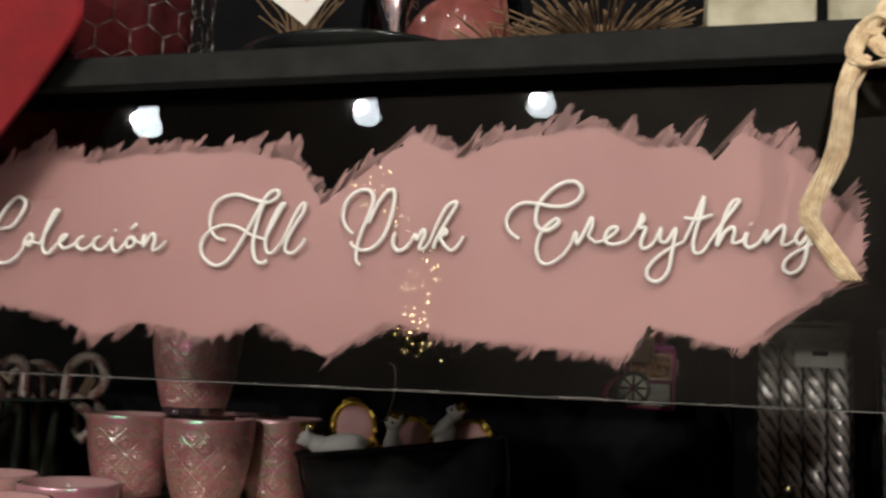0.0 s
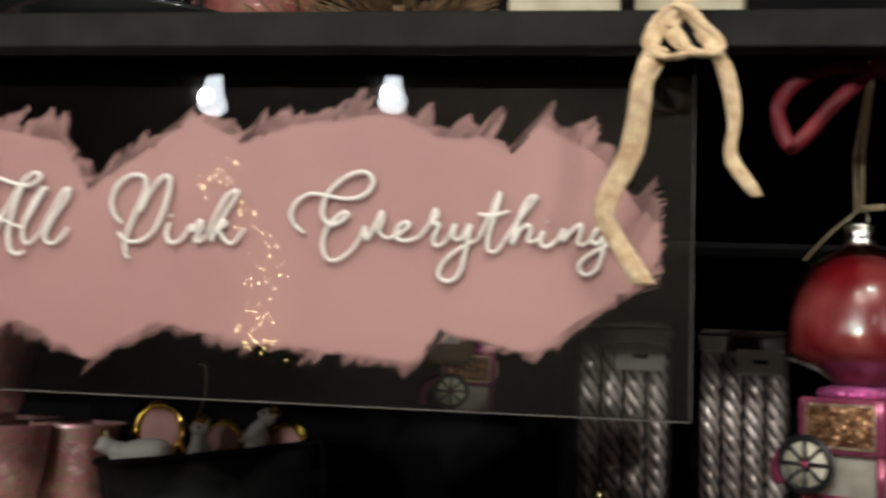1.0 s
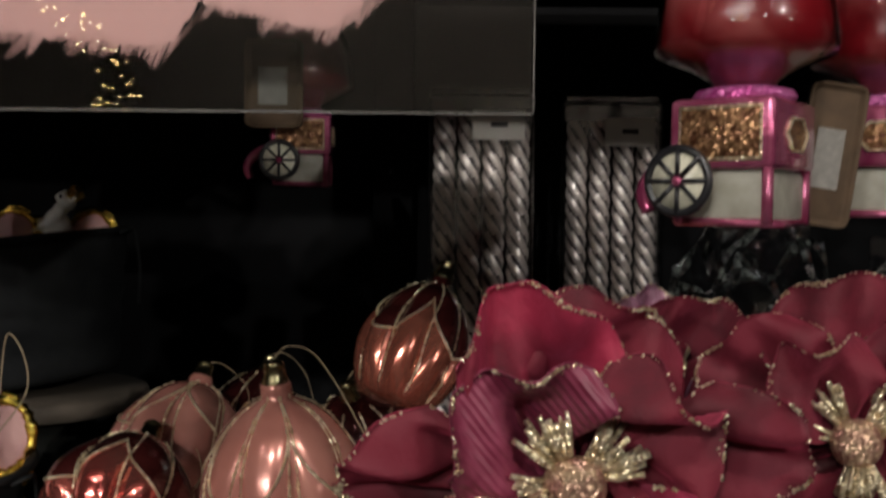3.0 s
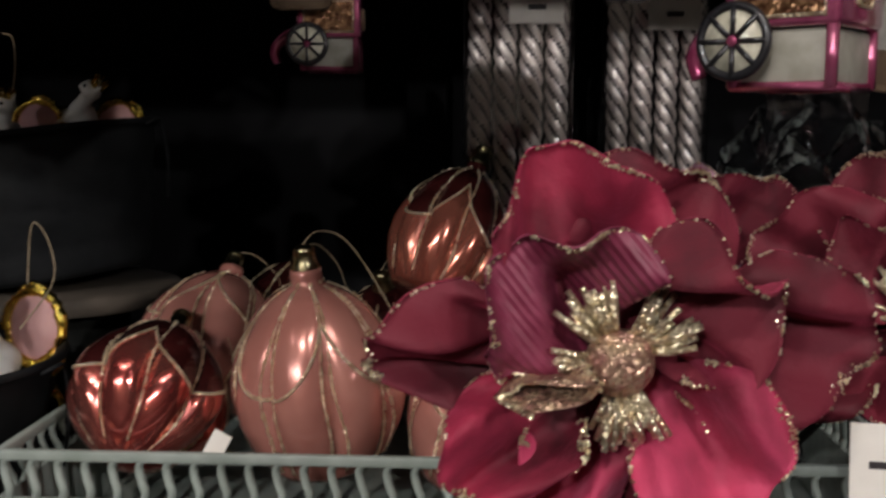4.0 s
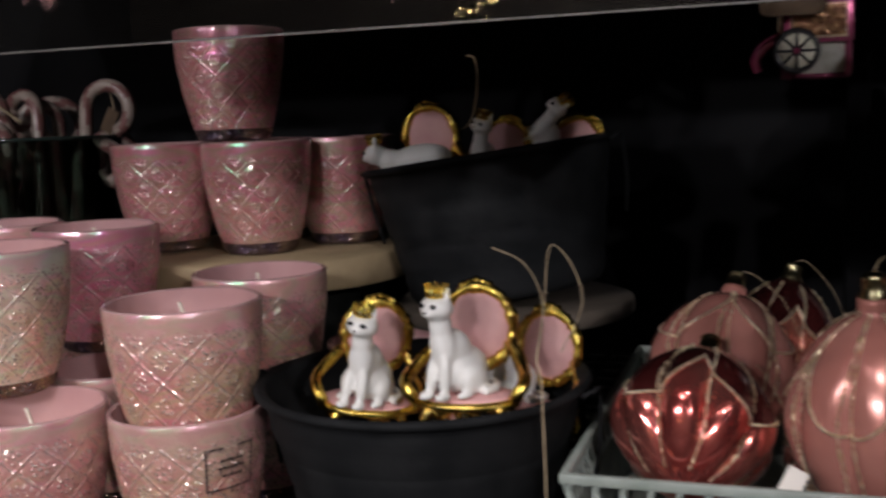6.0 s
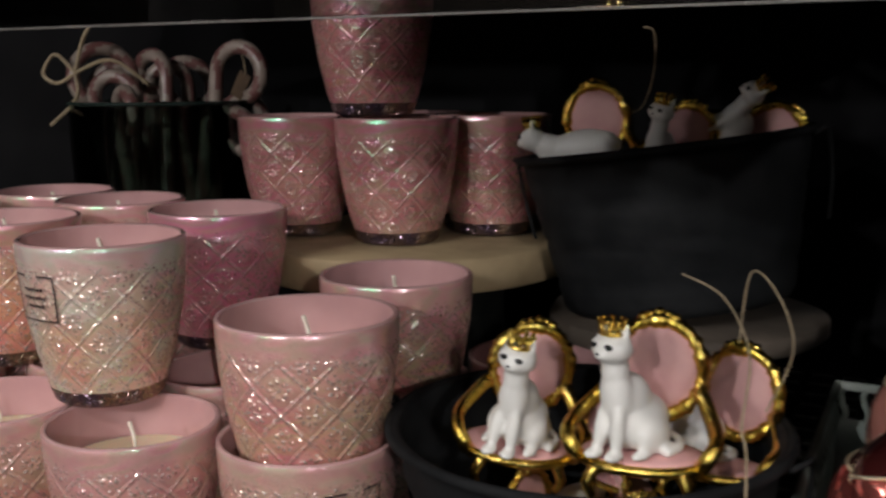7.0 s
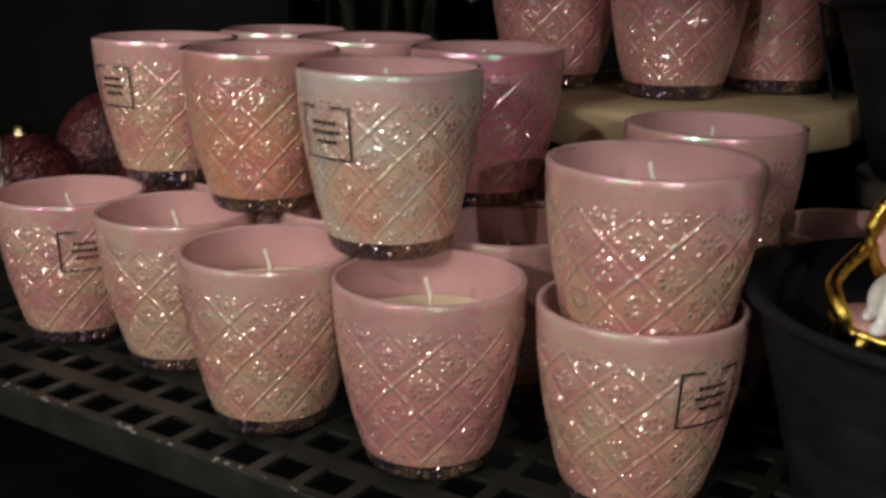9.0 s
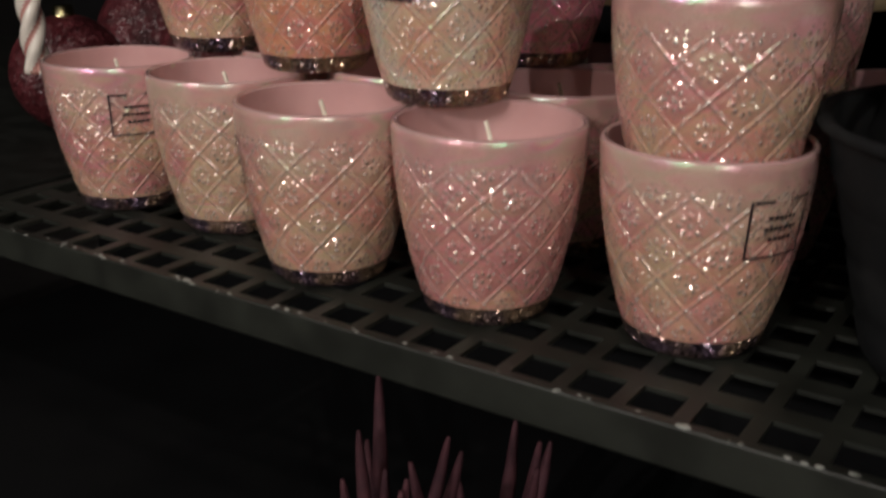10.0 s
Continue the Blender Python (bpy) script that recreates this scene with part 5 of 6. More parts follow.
def glass_cart(loc, turn, hook, label, tag_side=1, tag_pose=None):
    ob = thing("glass_cart_ornament", label, "ornament", "hanging carts", loc, (0, 0, turn))
    L, W = 0.040, 0.045
    x, y = L / 2, W / 2
    part("upper_box", box(-x, x, -y, y, -0.014, 0.012, 0.0022, 3), CART_PINK, ob, "lacquered pink box")
    part("lower_box", box(-x + 0.003, x - 0.003, -y + 0.003, y - 0.003, -0.033, -0.0145, 0.0015, 2), CART_WHITE, ob, "cream lower box")
    for px in (-x + 0.003, x - 0.003):
        for py in (-y + 0.003, y - 0.003):
            part("corner_post", tube([(px, py, -0.034), (px, py, -0.013)], 0.0022, 10), CART_PINK, ob)
    part("base_rail", tube([(-x + .003, -y + .003, -0.0335), (x - .003, -y + .003, -0.0335), (x - .003, y - .003, -0.0335), (-x + .003, y - .003, -0.0335)], 0.0018, 8, closed=True), CART_PINK, ob)
    for sy in (-1, 1):
        part("glitter_panel", box(-x + 0.005, x - 0.005, y * sy - 0.0006, y * sy + 0.0006, -0.010, 0.008, 0.0003, 1), PANEL_GOLD, ob, "copper glitter panel")
        part("panel_frame", tube([(-x + 0.0045, y * sy, -0.0105), (x - 0.0045, y * sy, -0.0105), (x - 0.0045, y * sy, 0.0085), (-x + 0.0045, y * sy, 0.0085)], 0.0009, 7, closed=True), GLITTER, ob)
    for sx in (-1, 1):
        medal = part("medallion", lathe([(0.0005, 0.0003), (0.0085, 0.0003), (0.0090, 0)], 6), PANEL_GOLD, ob, "hexagonal copper medallion", smooth=False)
        medal.matrix_basis = pose((x + 0.0002) * sx, 0, -0.001, 0, 90 * sx, 0) @ Matrix.Diagonal((0.75, 1.15, 1, 1)) @ pose(0, 0, 0, 0, 0, 90)
        part("medallion_rim", tube([(0.0092 * math.cos(math.pi * i / 3), 0.0092 * math.sin(math.pi * i / 3), 0.0004) for i in range(6)], 0.0009, 7, closed=True), GLITTER, medal, "gold glitter rim")
    part("lid", lathe([(0.018, 0.012), (0.0195, 0.0135), (0.018, 0.016), (0.012, 0.0175), (0.001, 0.0175)], 48), glit_pink, ob, "pink glitter lid")
    # globe
    prof = [(0.0115, 0.0176), (0.013, 0.020), (0.020, 0.0245), (0.0275, 0.0275), (0.0335, 0.0300), (0.0345, 0.0325), (0.0335, 0.040), (0.0325, 0.050), (0.0300, 0.062), (0.0245, 0.072), (0.016, 0.0795), (0.0075, 0.083), (0.0065, 0.085)]
    g = part("glass_dome", lathe(prof, 72, wobble=lambda a, r, z: 0.00035 * math.sin(11 * a + 40 * z) if r > 0.02 else 0.0), GLOBE_GLASS, ob, "clear glass dome")
    g.visible_shadow = False
    part("filling", lathe([(0.0005, 0.0180), (0.0104, 0.0180), (0.0120, 0.0206), (0.0190, 0.0252), (0.0262, 0.0284), (0.0314, 0.0330), (0.0312, 0.042), (0.0298, 0.052), (0.0270, 0.062), (0.0212, 0.0710), (0.0125, 0.0775), (0.0005, 0.0795)], 56, wobble=lambda a, r, z: 0.0006 * math.sin(6 * a + z * 300)), CANDY_RED, ob, "glossy red filling")
    part("cap", lathe([(0.0072, 0.083), (0.0078, 0.0845), (0.0070, 0.087), (0.0068, 0.0925), (0.0072, 0.0935), (0.004, 0.0945), (0.0005, 0.0945)], 32, wobble=lambda a, r, z: 0.0003 * math.sin(16 * a)), SILVER, ob, "ribbed silver cap")
    part("wire_loop", tube([(0.0045 * math.cos(a), 0, 0.0965 + 0.0045 * math.sin(a)) for a in [2 * math.pi * i / 24 for i in range(24)]], 0.0006, 6, closed=True), SILVER, ob)
    # wheels
    for sy in (-1,):
        for wx in (-0.013,):
            hub = new("wheel")
            hub.parent = ob
            hub.matrix_basis = pose(wx, (y + 0.0062) * sy, -0.0185, 90, 0, 0)
            wheel_parts(hub)
    part("handle", tube(spline([(-x, -0.010, -0.010), (-x - 0.010, -0.010, -0.014), (-x - 0.016, -0.010, -0.022), (-x - 0.014, -0.010, -0.030)], 6), 0.0045, 12, taper=lambda u: 1 - 0.35 * u), CART_PINK, ob, "pink cart handle")
    inv = pose(*loc, 0, 0, turn).inverted()
    top = inv @ Vector(hook)
    bm = bmesh.new()
    for d in (-0.0012, 0.0012):
        tube([(d, 0, 0.100), (d * 1.5, 0.0005, (0.1 + top.z) / 2), (top.x + d * 0.4, top.y, top.z)], 0.0010, 7, bm=bm)
    tube(spline([(0, 0, 0.101), (-0.008, -0.005, 0.093), (-0.016, -0.009, 0.084), (-0.022, -0.011, 0.0765)], 6), 0.0005, 6, bm=bm)
    tube([(0.001, -0.001, 0.1015), (0.013, -0.002, 0.1012)], 0.0016, 8, bm=bm)
    part("jute_string", bm, STRING, ob, "jute hanging string with knot")
    t = part("kraft_tag", box(-0.011, 0.011, 0, 0.0007, -0.045, 0.012, 0.0035, 2), KRAFT, ob, "kraft paper tag")
    t.matrix_basis = tag_pose or pose(0.017 * tag_side + 0.005, 0.040, 0.010, 0, 8, 36)
    b = part("tag_sticker", box(-0.006, 0.005, -0.0004, -0.0001, -0.030, -0.006), GREY_PAPER, ob, "white sticker", smooth=False)
    b.matrix_basis = t.matrix_basis.copy()
    return ob


glit_pink = glittered(varied(material("magenta_glitter", rough=0.35, metal=0.5), (0.40, 0.05, 0.24), (0.58, 0.18, 0.42), 300), 0.6, 1300, 0.3)


WHEEL_CREAM = varied(material("pearly_cream_spokes", rough=0.3, coat=0.6), (0.34, 0.33, 0.25), (0.62, 0.60, 0.48), 160)


def wheel_parts(hub):
    """Spoked wheel in the hub's xy plane."""
    R = 0.0118
    bm = tube([(R * math.cos(2 * math.pi * i / 40), R * math.sin(2 * math.pi * i / 40), 0) for i in range(40)], 0.0017, 10, closed=True)
    me = bpy.data.meshes.new("tyre")
    bm.to_mesh(me)
    bm.free()
    part_mesh("tyre", me, TYRE, hub, "black tyre")
    disc = bmesh.new()
    bmesh.ops.create_cone(disc, cap_ends=True, segments=32, radius1=R, radius2=R, depth=0.0012)
    part("wheel_face", disc, WHEEL_CREAM, hub, "cream wheel face")
    for i in range(8):
        a = math.pi * 2 * i / 8
        part("spoke", tube([(0.002 * math.cos(a), 0.002 * math.sin(a), 0.0009), (R * math.cos(a), R * math.sin(a), 0.0009)], 0.0010, 6), TYRE, hub)
    part("hub_cap", blob((0, 0, 0.0012), 0.0021, (1, 1, 0.6), seg=12), CART_PINK, hub, "pink hub")


glass_cart((0.3855, 0.690, 0.0), -36.9, (0.377, 0.632, UP + 0.004), "pink glass candy cart with red dome hanging on jute")
glass_cart((0.4635, 0.745, 0.004), -120, (0.462, 0.747, UP + 0.008), "second pink glass candy cart hanging behind", 1)
glass_cart((0.170, 0.992, 0.0205), 4, (0.170, 0.992, UP + 0.008), "pink glass candy cart with kraft tag, deep in the shelf", -1, pose(-0.016, -0.0325, 0.047) @ Matrix.Diagonal((1.7, 1, 1, 1)))

# ---- red velvet bow ----
BOW = varied(material("red_velvet_ribbon", rough=0.6), (0.09, 0.002, 0.007), (0.17, 0.004, 0.012), 60, bump=0.3, bump_scale=400, dist=0.001)
principled(BOW).inputs["Sheen Weight"].default_value = 0.04
principled(BOW).inputs["Sheen Tint"].default_value = (1.0, 0.10, 0.20, 1)
bow = thing("velvet_bow", "red velvet ribbon bow tied to the hanging cart", "bow", loc=(0.377, 0.625, 0.151))


def ribbon(name, ctrl, width, parent, mat):
    pts = spline(ctrl, 8)
    verts, faces = [], []
    for i, p in enumerate(pts):
        d = (pts[min(i + 1, len(pts) - 1)] - pts[max(i - 1, 0)]).normalized()
        side = d.cross(Vector((0, 1, 0.25))).normalized() * width / 2
        nrm = side.cross(d).normalized() * 0.0006
        wv = 0.0012 * math.sin(i * 0.7)
        verts += [p + side + nrm, p - side + nrm + Vector((0, wv, 0)), p - side - nrm + Vector((0, wv, 0)), p + side - nrm]
    for i in range(len(pts) - 1):
        a = 4 * i
        for k in range(4):
            faces.append((a + k, a + (k + 1) % 4, a + 4 + (k + 1) % 4, a + 4 + k))
    return part_mesh(name, mesh_of(name, verts, faces), mat, parent)


ribbon("left_loop", [(0, 0, 0), (-0.018, -0.003, -0.001), (-0.033, -0.005, -0.007), (-0.042, -0.005, -0.019), (-0.038, -0.005, -0.034), (-0.034, -0.004, -0.034), (-0.020, -0.003, -0.018), (-0.008, -0.001, -0.006), (0, 0, 0)], 0.006, bow, BOW)
ribbon("right_loop", [(0, 0, 0), (0.012, 0.003, 0.001), (0.026, 0.008, -0.001), (0.040, 0.018, -0.006), (0.056, 0.022, -0.013), (0.068, 0.024, -0.026), (0.060, 0.024, -0.030), (0.038, 0.016, -0.014), (0.014, 0.004, -0.006), (0, 0, 0)], 0.0065, bow, BOW)
ribbon("tail", [(0.004, 0.001, 0), (0.020, 0.008, -0.001), (0.036, 0.014, 0.0), (0.056, 0.026, -0.004), (0.066, 0.030, -0.014), (0.066, 0.033, -0.028), (0.060, 0.035, -0.042), (0.052, 0.036, -0.054)], 0.0085, bow, BOW)
part("knot", blob((0.002, -0.002, 0.001), 0.0045, (1.3, 0.8, 1)), BOW, bow)

# ---- packs of twisted candy sticks ----
STICK = varied(material("silver_pink_foil_stick", rough=0.3, metal=0.45, coat=0.8), (0.58, 0.51, 0.48), (0.78, 0.71, 0.67), 60)
# Near-black that puts the shade between the twists into the groove colour.
STICK_GROOVE_SHADE = material("painted_groove_shade", (0.05, 0.04, 0.042), 0.4)
SLEEVE = clear("clear_plastic_sleeve", ior=1.75, rough=0.05, through_color=(0.90, 0.91, 0.91))


def stick_mesh(r, length, twist, lobes=4):
    n, m = 24, int(length / 0.0026)
    verts, faces = [], []
    for j in range(m + 1):
        z = length * j / m
        for k in range(n):
            a = 2 * math.pi * k / n
            rr = r * (1 + 0.16 * math.cos(lobes * (a - twist * z)))
            verts.append((rr * math.cos(a), rr * math.sin(a), z))
    for j in range(m):
        for k in range(n):
            faces.append((j * n + k, j * n + (k + 1) % n, (j + 1) * n + (k + 1) % n, (j + 1) * n + k))
    faces.append(tuple(range(n))[::-1])
    faces.append(tuple(range(m * n, m * n + n)))
    me = mesh_of("candy_stick", verts, faces)
    for p in me.polygons:
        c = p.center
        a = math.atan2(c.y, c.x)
        # Groove faces take the second material: painted shade on sticks, stripe on canes.
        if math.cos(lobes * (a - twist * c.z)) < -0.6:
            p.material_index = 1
    return me


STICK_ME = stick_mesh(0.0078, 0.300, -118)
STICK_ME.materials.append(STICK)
STICK_ME.materials.append(STICK_GROOVE_SHADE)
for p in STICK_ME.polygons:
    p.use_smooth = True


def stick_pack(x, y, label):
    ob = thing("candy_stick_pack", label, "candy pack", "packs of candy sticks", (x, y, SHELF + 0.001))
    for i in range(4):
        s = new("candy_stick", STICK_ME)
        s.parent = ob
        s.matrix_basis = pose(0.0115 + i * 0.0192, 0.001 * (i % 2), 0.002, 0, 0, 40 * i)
    bm = box(-0.0005, 0.081, -0.011, 0.013, 0.0, 0.318, 0.003, 2)
    g = part("plastic_sleeve", bm, SLEEVE, ob, "clear plastic sleeve", smooth=False)
    g.visible_shadow = False
    bm = box(0.002, 0.079, -0.002, 0.002, 0.3185, 0.3225, 0.001, 1)
    part("sealed_edge", bm, SLEEVE, ob, "crimped seal", smooth=False)
    part("price_label", box(0.033, 0.073, -0.0125, -0.0118, 0.281, 0.304), PAPER, ob, "white price label", smooth=False)
    part("print_bar", box(0.047, 0.060, -0.0130, -0.0126, 0.291, 0.295), INK, ob, smooth=False)
    return ob


stick_pack(0.253, 1.095, "four silver twisted candy sticks in a clear sleeve")
stick_pack(0.362, 1.150, "four silver twisted candy sticks in a second clear sleeve")

# upright divider behind the packs
tagged(part("shelf_upright", box(0.20, 0.235, 1.20, 1.235, SHELF + 0.001, UP + 0.007, 0.002), BACK_BLACK, smooth=False), "black steel upright at the back of the shelf", "upright", kind="structure")

# ---- crumpled clear bags ----
BAG = clear("crumpled_clear_film", ior=1.6, rough=0.05, through_color=(0.88, 0.88, 0.90))


def film_bag(loc, size, seed, label):
    ob = thing("plastic_bag", label, "plastic bag", loc=loc)
    bm = bmesh.new()
    bmesh.ops.create_icosphere(bm, subdivisions=4, radius=1)
    for v in bm.verts:
        d = v.co.normalized()
        k = 1 + 0.35 * noise.noise(d * 2.3 + Vector((seed, 0, 0))) + 0.2 * abs(noise.noise(d * 5 + Vector((0, seed, 0))))
        v.co = Vector((d.x * size[0], d.y * size[1], d.z * size[2])) * k
    g = part("film", bm, BAG, ob, smooth=False)
    g.visible_shadow = False
    part("film_seal", box(-size[0] * 0.5, size[0] * 0.5, -0.001, 0.001, size[2] * 0.95, size[2] * 1.15, 0.0005, 1), BAG, ob, "crimped film seal", smooth=False)
    return ob


film_bag((0.455, 0.900, -0.135), (0.055, 0.045, 0.095), 3, "crumpled clear plastic bag in the tray")
film_bag((0.515, 0.830, -0.150), (0.050, 0.045, 0.095), 8, "crumpled clear plastic bag beside the tray")

# ---- smoked jar of candy canes ----
SMOKED = clear("smoked_green_glass", ior=1.5, rough=0.02, through_color=(0.27, 0.35, 0.31))
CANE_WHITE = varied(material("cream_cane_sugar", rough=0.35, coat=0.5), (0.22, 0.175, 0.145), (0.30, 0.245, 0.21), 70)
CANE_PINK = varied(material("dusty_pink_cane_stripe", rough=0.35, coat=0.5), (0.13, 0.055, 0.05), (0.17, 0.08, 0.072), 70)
JX, JY, JZ = -0.480, 1.060, -0.036
jar = thing("glass_jar", "smoked green glass jar holding candy canes", "jar", loc=(JX, JY, SHELF + 0.001))
JH = JZ - SHELF - 0.001
g = part("jar_wall", lathe([(0.001, 0.004), (0.060, 0.002), (0.066, 0.008), (0.070, 0.05), (0.073, JH * 0.6), (0.075, JH - 0.003), (0.0765, JH), (0.0755, JH + 0.0015), (0.0735, JH), (0.0715, JH * 0.6), (0.066, 0.012), (0.001, 0.010)], 72), SMOKED, jar, "smoked green glass wall")
g.visible_shadow = False
part("jar_rim", tube([(0.0758 * math.cos(2 * math.pi * i / 72), 0.0758 * math.sin(2 * math.pi * i / 72), JH + 0.001) for i in range(72)], 0.0018, 8, closed=True), varied(material("dark_green_glass_rim", rough=0.08, coat=1.0), (0.012, 0.022, 0.019), (0.022, 0.036, 0.031), 40), jar, "dark glossy green rim")


def cane_body(pts, r):
    """Striped cane along points."""
    bm = tube(pts, r, 16)
    bm.faces.ensure_lookup_table()
    for i, f in enumerate(bm.faces):
        ring, k = divmod(i, 16)
        f.material_index = 1 if (k + ring * 1.4) % 8 < 3.2 else 0
    return bm


def candy_cane(loc, rot, length, hook, r, label, group="candy canes"):
    ob = thing("candy_cane", label, "candy cane", group, loc, rot)
    pts = [(0, 0, length * i / 16) for i in range(17)]
    for i in range(1, 17):
        a = math.pi * 1.35 * i / 16
        pts.append((hook - hook * math.cos(a), 0, length + hook * math.sin(a)))
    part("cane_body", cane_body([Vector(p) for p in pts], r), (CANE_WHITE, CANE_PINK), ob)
    return ob


rnd = random.Random(11)
for i in range(13):
    a = 2 * math.pi * i / 13
    lean = 3 + 5 * rnd.random()
    candy_cane((JX + 0.034 * math.cos(a), JY + 0.034 * math.sin(a), SHELF + 0.014), (lean * math.sin(a) * -1, lean * math.cos(a), rnd.uniform(-50, 50) + 180 * (i % 2)), 0.188 + 0.05 * rnd.random(), rnd.uniform(0.015, 0.027), 0.0058, "striped cream and dusty pink candy cane hooked over the jar")
cane_tag = card("cane_tag", (JX + 0.078, JY + 0.010, JZ + 0.024), (0, 30, 0), 0.012, 0.022, KRAFT, "small kraft tag tied to a candy cane")
part("tag_string", tube(spline([(0, 0, 0), (-0.012, 0.0, 0.012), (-0.026, -0.004, 0.010)], 6), 0.0005, 6), STRING, cane_tag)
tie = thing("twine_tie", "frayed twine bow tied round the candy canes", "twine", loc=(JX - 0.045, JY - 0.05, JZ + 0.005))
bm = bmesh.new()
for c in ([(0, 0, 0.02), (-0.02, 0, 0.035), (-0.035, 0, 0.02), (-0.02, 0, 0.012), (0, 0, 0.02)], [(0, 0, 0.02), (0.01, 0, 0.045), (0.022, 0, 0.06)], [(0, 0, 0.02), (0.004, -0.004, 0.0), (0.002, -0.03, -0.02)], [(0, 0, 0.02), (0.03, 0.01, 0.03), (0.05, 0.03, 0.01)]):
    tube(spline(c, 6), 0.0016, 6, bm=bm)
part("twine", bm, STRING, tie)

# ---- left end: hanging cane and dark baubles ----
CANE_PEARL = varied(material("pearl_white_cane", rough=0.3, coat=0.6), (0.62, 0.56, 0.50), (0.74, 0.68, 0.60), 70)
CANE_ROSE = glittered(varied(material("rose_glitter_stripe", rough=0.35), (0.36, 0.14, 0.13), (0.48, 0.24, 0.20), 90), 0.4, 1400, 0.3)
hc = thing("hanging_candy_cane", "pearl and rose twisted glass cane hanging at the shelf end", "ornament", loc=(-0.612, 0.800, -0.202))
me = stick_mesh(0.0075, 0.15, 95, 3)
part_mesh("twisted_cane", me, (CANE_PEARL, CANE_ROSE), hc)
part("hanging_cord", tube([(0, 0, 0.149), (0.001, 0.01, 0.24), (0, 0.02, UP - JZ + 0.145)], 0.0007, 6), STRING, hc)
for i, (x, y, z, r) in enumerate(((-0.60, 0.95, -0.20, 0.045), (-0.66, 0.86, -0.215, 0.042), (-0.62, 1.05, -0.19, 0.05), (-0.70, 0.98, -0.2, 0.05))):
    o = thing("dark_bauble", "dark wine glitter bauble on the neighbouring shelf", "bauble", "dark baubles", (x, y, SHELF + r))
    part("shell", blob((0, 0, 0), r, seg=32), glittered(varied(material("dark_wine_glitter", rough=0.4), (0.04, 0.006, 0.008), (0.10, 0.02, 0.025), 120), 0.5, 900, 0.35), o)
    part("cap", lathe([(0.008, r - 0.002), (0.007, r + 0.006), (0.001, r + 0.007)], 20), CAP, o)
left = thing("shelf_neighbour", "black steel shelf board of the neighbouring bay", "shelf", kind="structure")
part("board", box(-1.15, XL - 0.012, 0.70, YB, SHELF - 0.016, SHELF, 0.001), BLACK_STEEL, left, smooth=False)
card("hanging_tag", (-0.60, 0.83, 0.02), (0, 0, 10), 0.05, 0.075, PAPER, "white paper tag hanging at the shelf end", 2)
part("tag_string", tube([(0, 0, 0), (0, 0.005, 0.07), (0, 0.01, 0.14)], 0.0006, 6), STRING, bpy.data.objects["hanging_tag"])

# ---- level below: dusty pink coral fingers ----
CORAL = varied(material("dusty_rose_felt", rough=0.8), (0.034, 0.0065, 0.012), (0.062, 0.015, 0.022), 80, bump=0.5, bump_scale=300, dist=0.001)
below = thing("shelf_below", "black steel shelf board one level down", "shelf", kind="structure")
part("board", box(-1.15, XR, 0.44, YB, -0.62, -0.60, 0.001), BACK_BLACK, below, smooth=False)


def coral(x, y, seed, label):
    ob = thing("felt_branch_tuft", label, "decoration", "felt tufts", (x, y, -0.6))
    rnd = random.Random(seed)
    for i in range(16):
        a = rnd.uniform(0, 6.28)
        b = rnd.uniform(0.01, 0.055)
        h = rnd.uniform(0.13, 0.235)
        pts = spline([(0, 0, 0), (b * 0.3 * math.cos(a), b * 0.3 * math.sin(a), h * 0.4), (b * 0.8 * math.cos(a), b * 0.8 * math.sin(a), h * 0.8), (b * math.cos(a), b * math.sin(a), h)], 5)
        part("finger", tube(pts, 0.0085, 9, taper=lambda u: 1 - 0.85 * u ** 1.5), CORAL, ob)
    return ob


coral(-0.335, 0.80, 2, "dusty rose felt branch tuft on the shelf below")
coral(-0.275, 0.82, 5, "dusty rose felt branch tuft beside another")

# ---- on the upper board ----
USH = UP + 0.0105
RED_CLOTH = varied(material("bright_red_felt", rough=0.85), (0.16, 0.002, 0.005), (0.24, 0.003, 0.007), 30, bump=0.3, bump_scale=250, dist=0.001)
WIRE = varied(material("galvanised_wire", rough=0.4, metal=0.9), (0.25, 0.22, 0.2), (0.4, 0.36, 0.33), 200)
STRAW = varied(material("dry_straw", rough=0.85), (0.15, 0.09, 0.045), (0.26, 0.17, 0.09), 200)
BARK = varied(material("pale_wood_bark", rough=0.85), (0.36, 0.33, 0.22), (0.52, 0.49, 0.36), 50, bump=0.6, bump_scale=120, dist=0.002)
DARK_PLATE = varied(material("black_glazed_plate", rough=0.12, coat=1.0), (0.010, 0.011, 0.011), (0.02, 0.022, 0.02), 30)
TERRACOTTA = varied(material("dusty_red_ball", rough=0.5), (0.22, 0.06, 0.05), (0.32, 0.11, 0.09), 30)

red = thing("red_felt_stocking", "bright red felt stocking hanging over the shelf edge", "stocking", loc=(-0.150, 0.578, 0.158))
bm = bmesh.new()
bmesh.ops.create_grid(bm, x_segments=24, y_segments=30, size=1)
for v in bm.verts:
    u, w = (v.co.x + 1) / 2, (v.co.y + 1) / 2
    right = 0.060 * min(1.0, w / 0.55)
    v.co = Vector((-0.09 + (right + 0.09) * u, 0.004 * math.sin(u * 7) + 0.003 * math.sin(w * 5), -0.053 + 0.142 * w))
bmesh.ops.solidify(bm, geom=bm.faces[:], thickness=0.004)
part("felt", bm, RED_CLOTH, red)
part("hanging_cord", tube([(-0.02, 0.002, 0.086), (-0.02, 0.01, 0.30), (-0.02, 0.02, 1.598)], 0.001, 6), STRING, red)

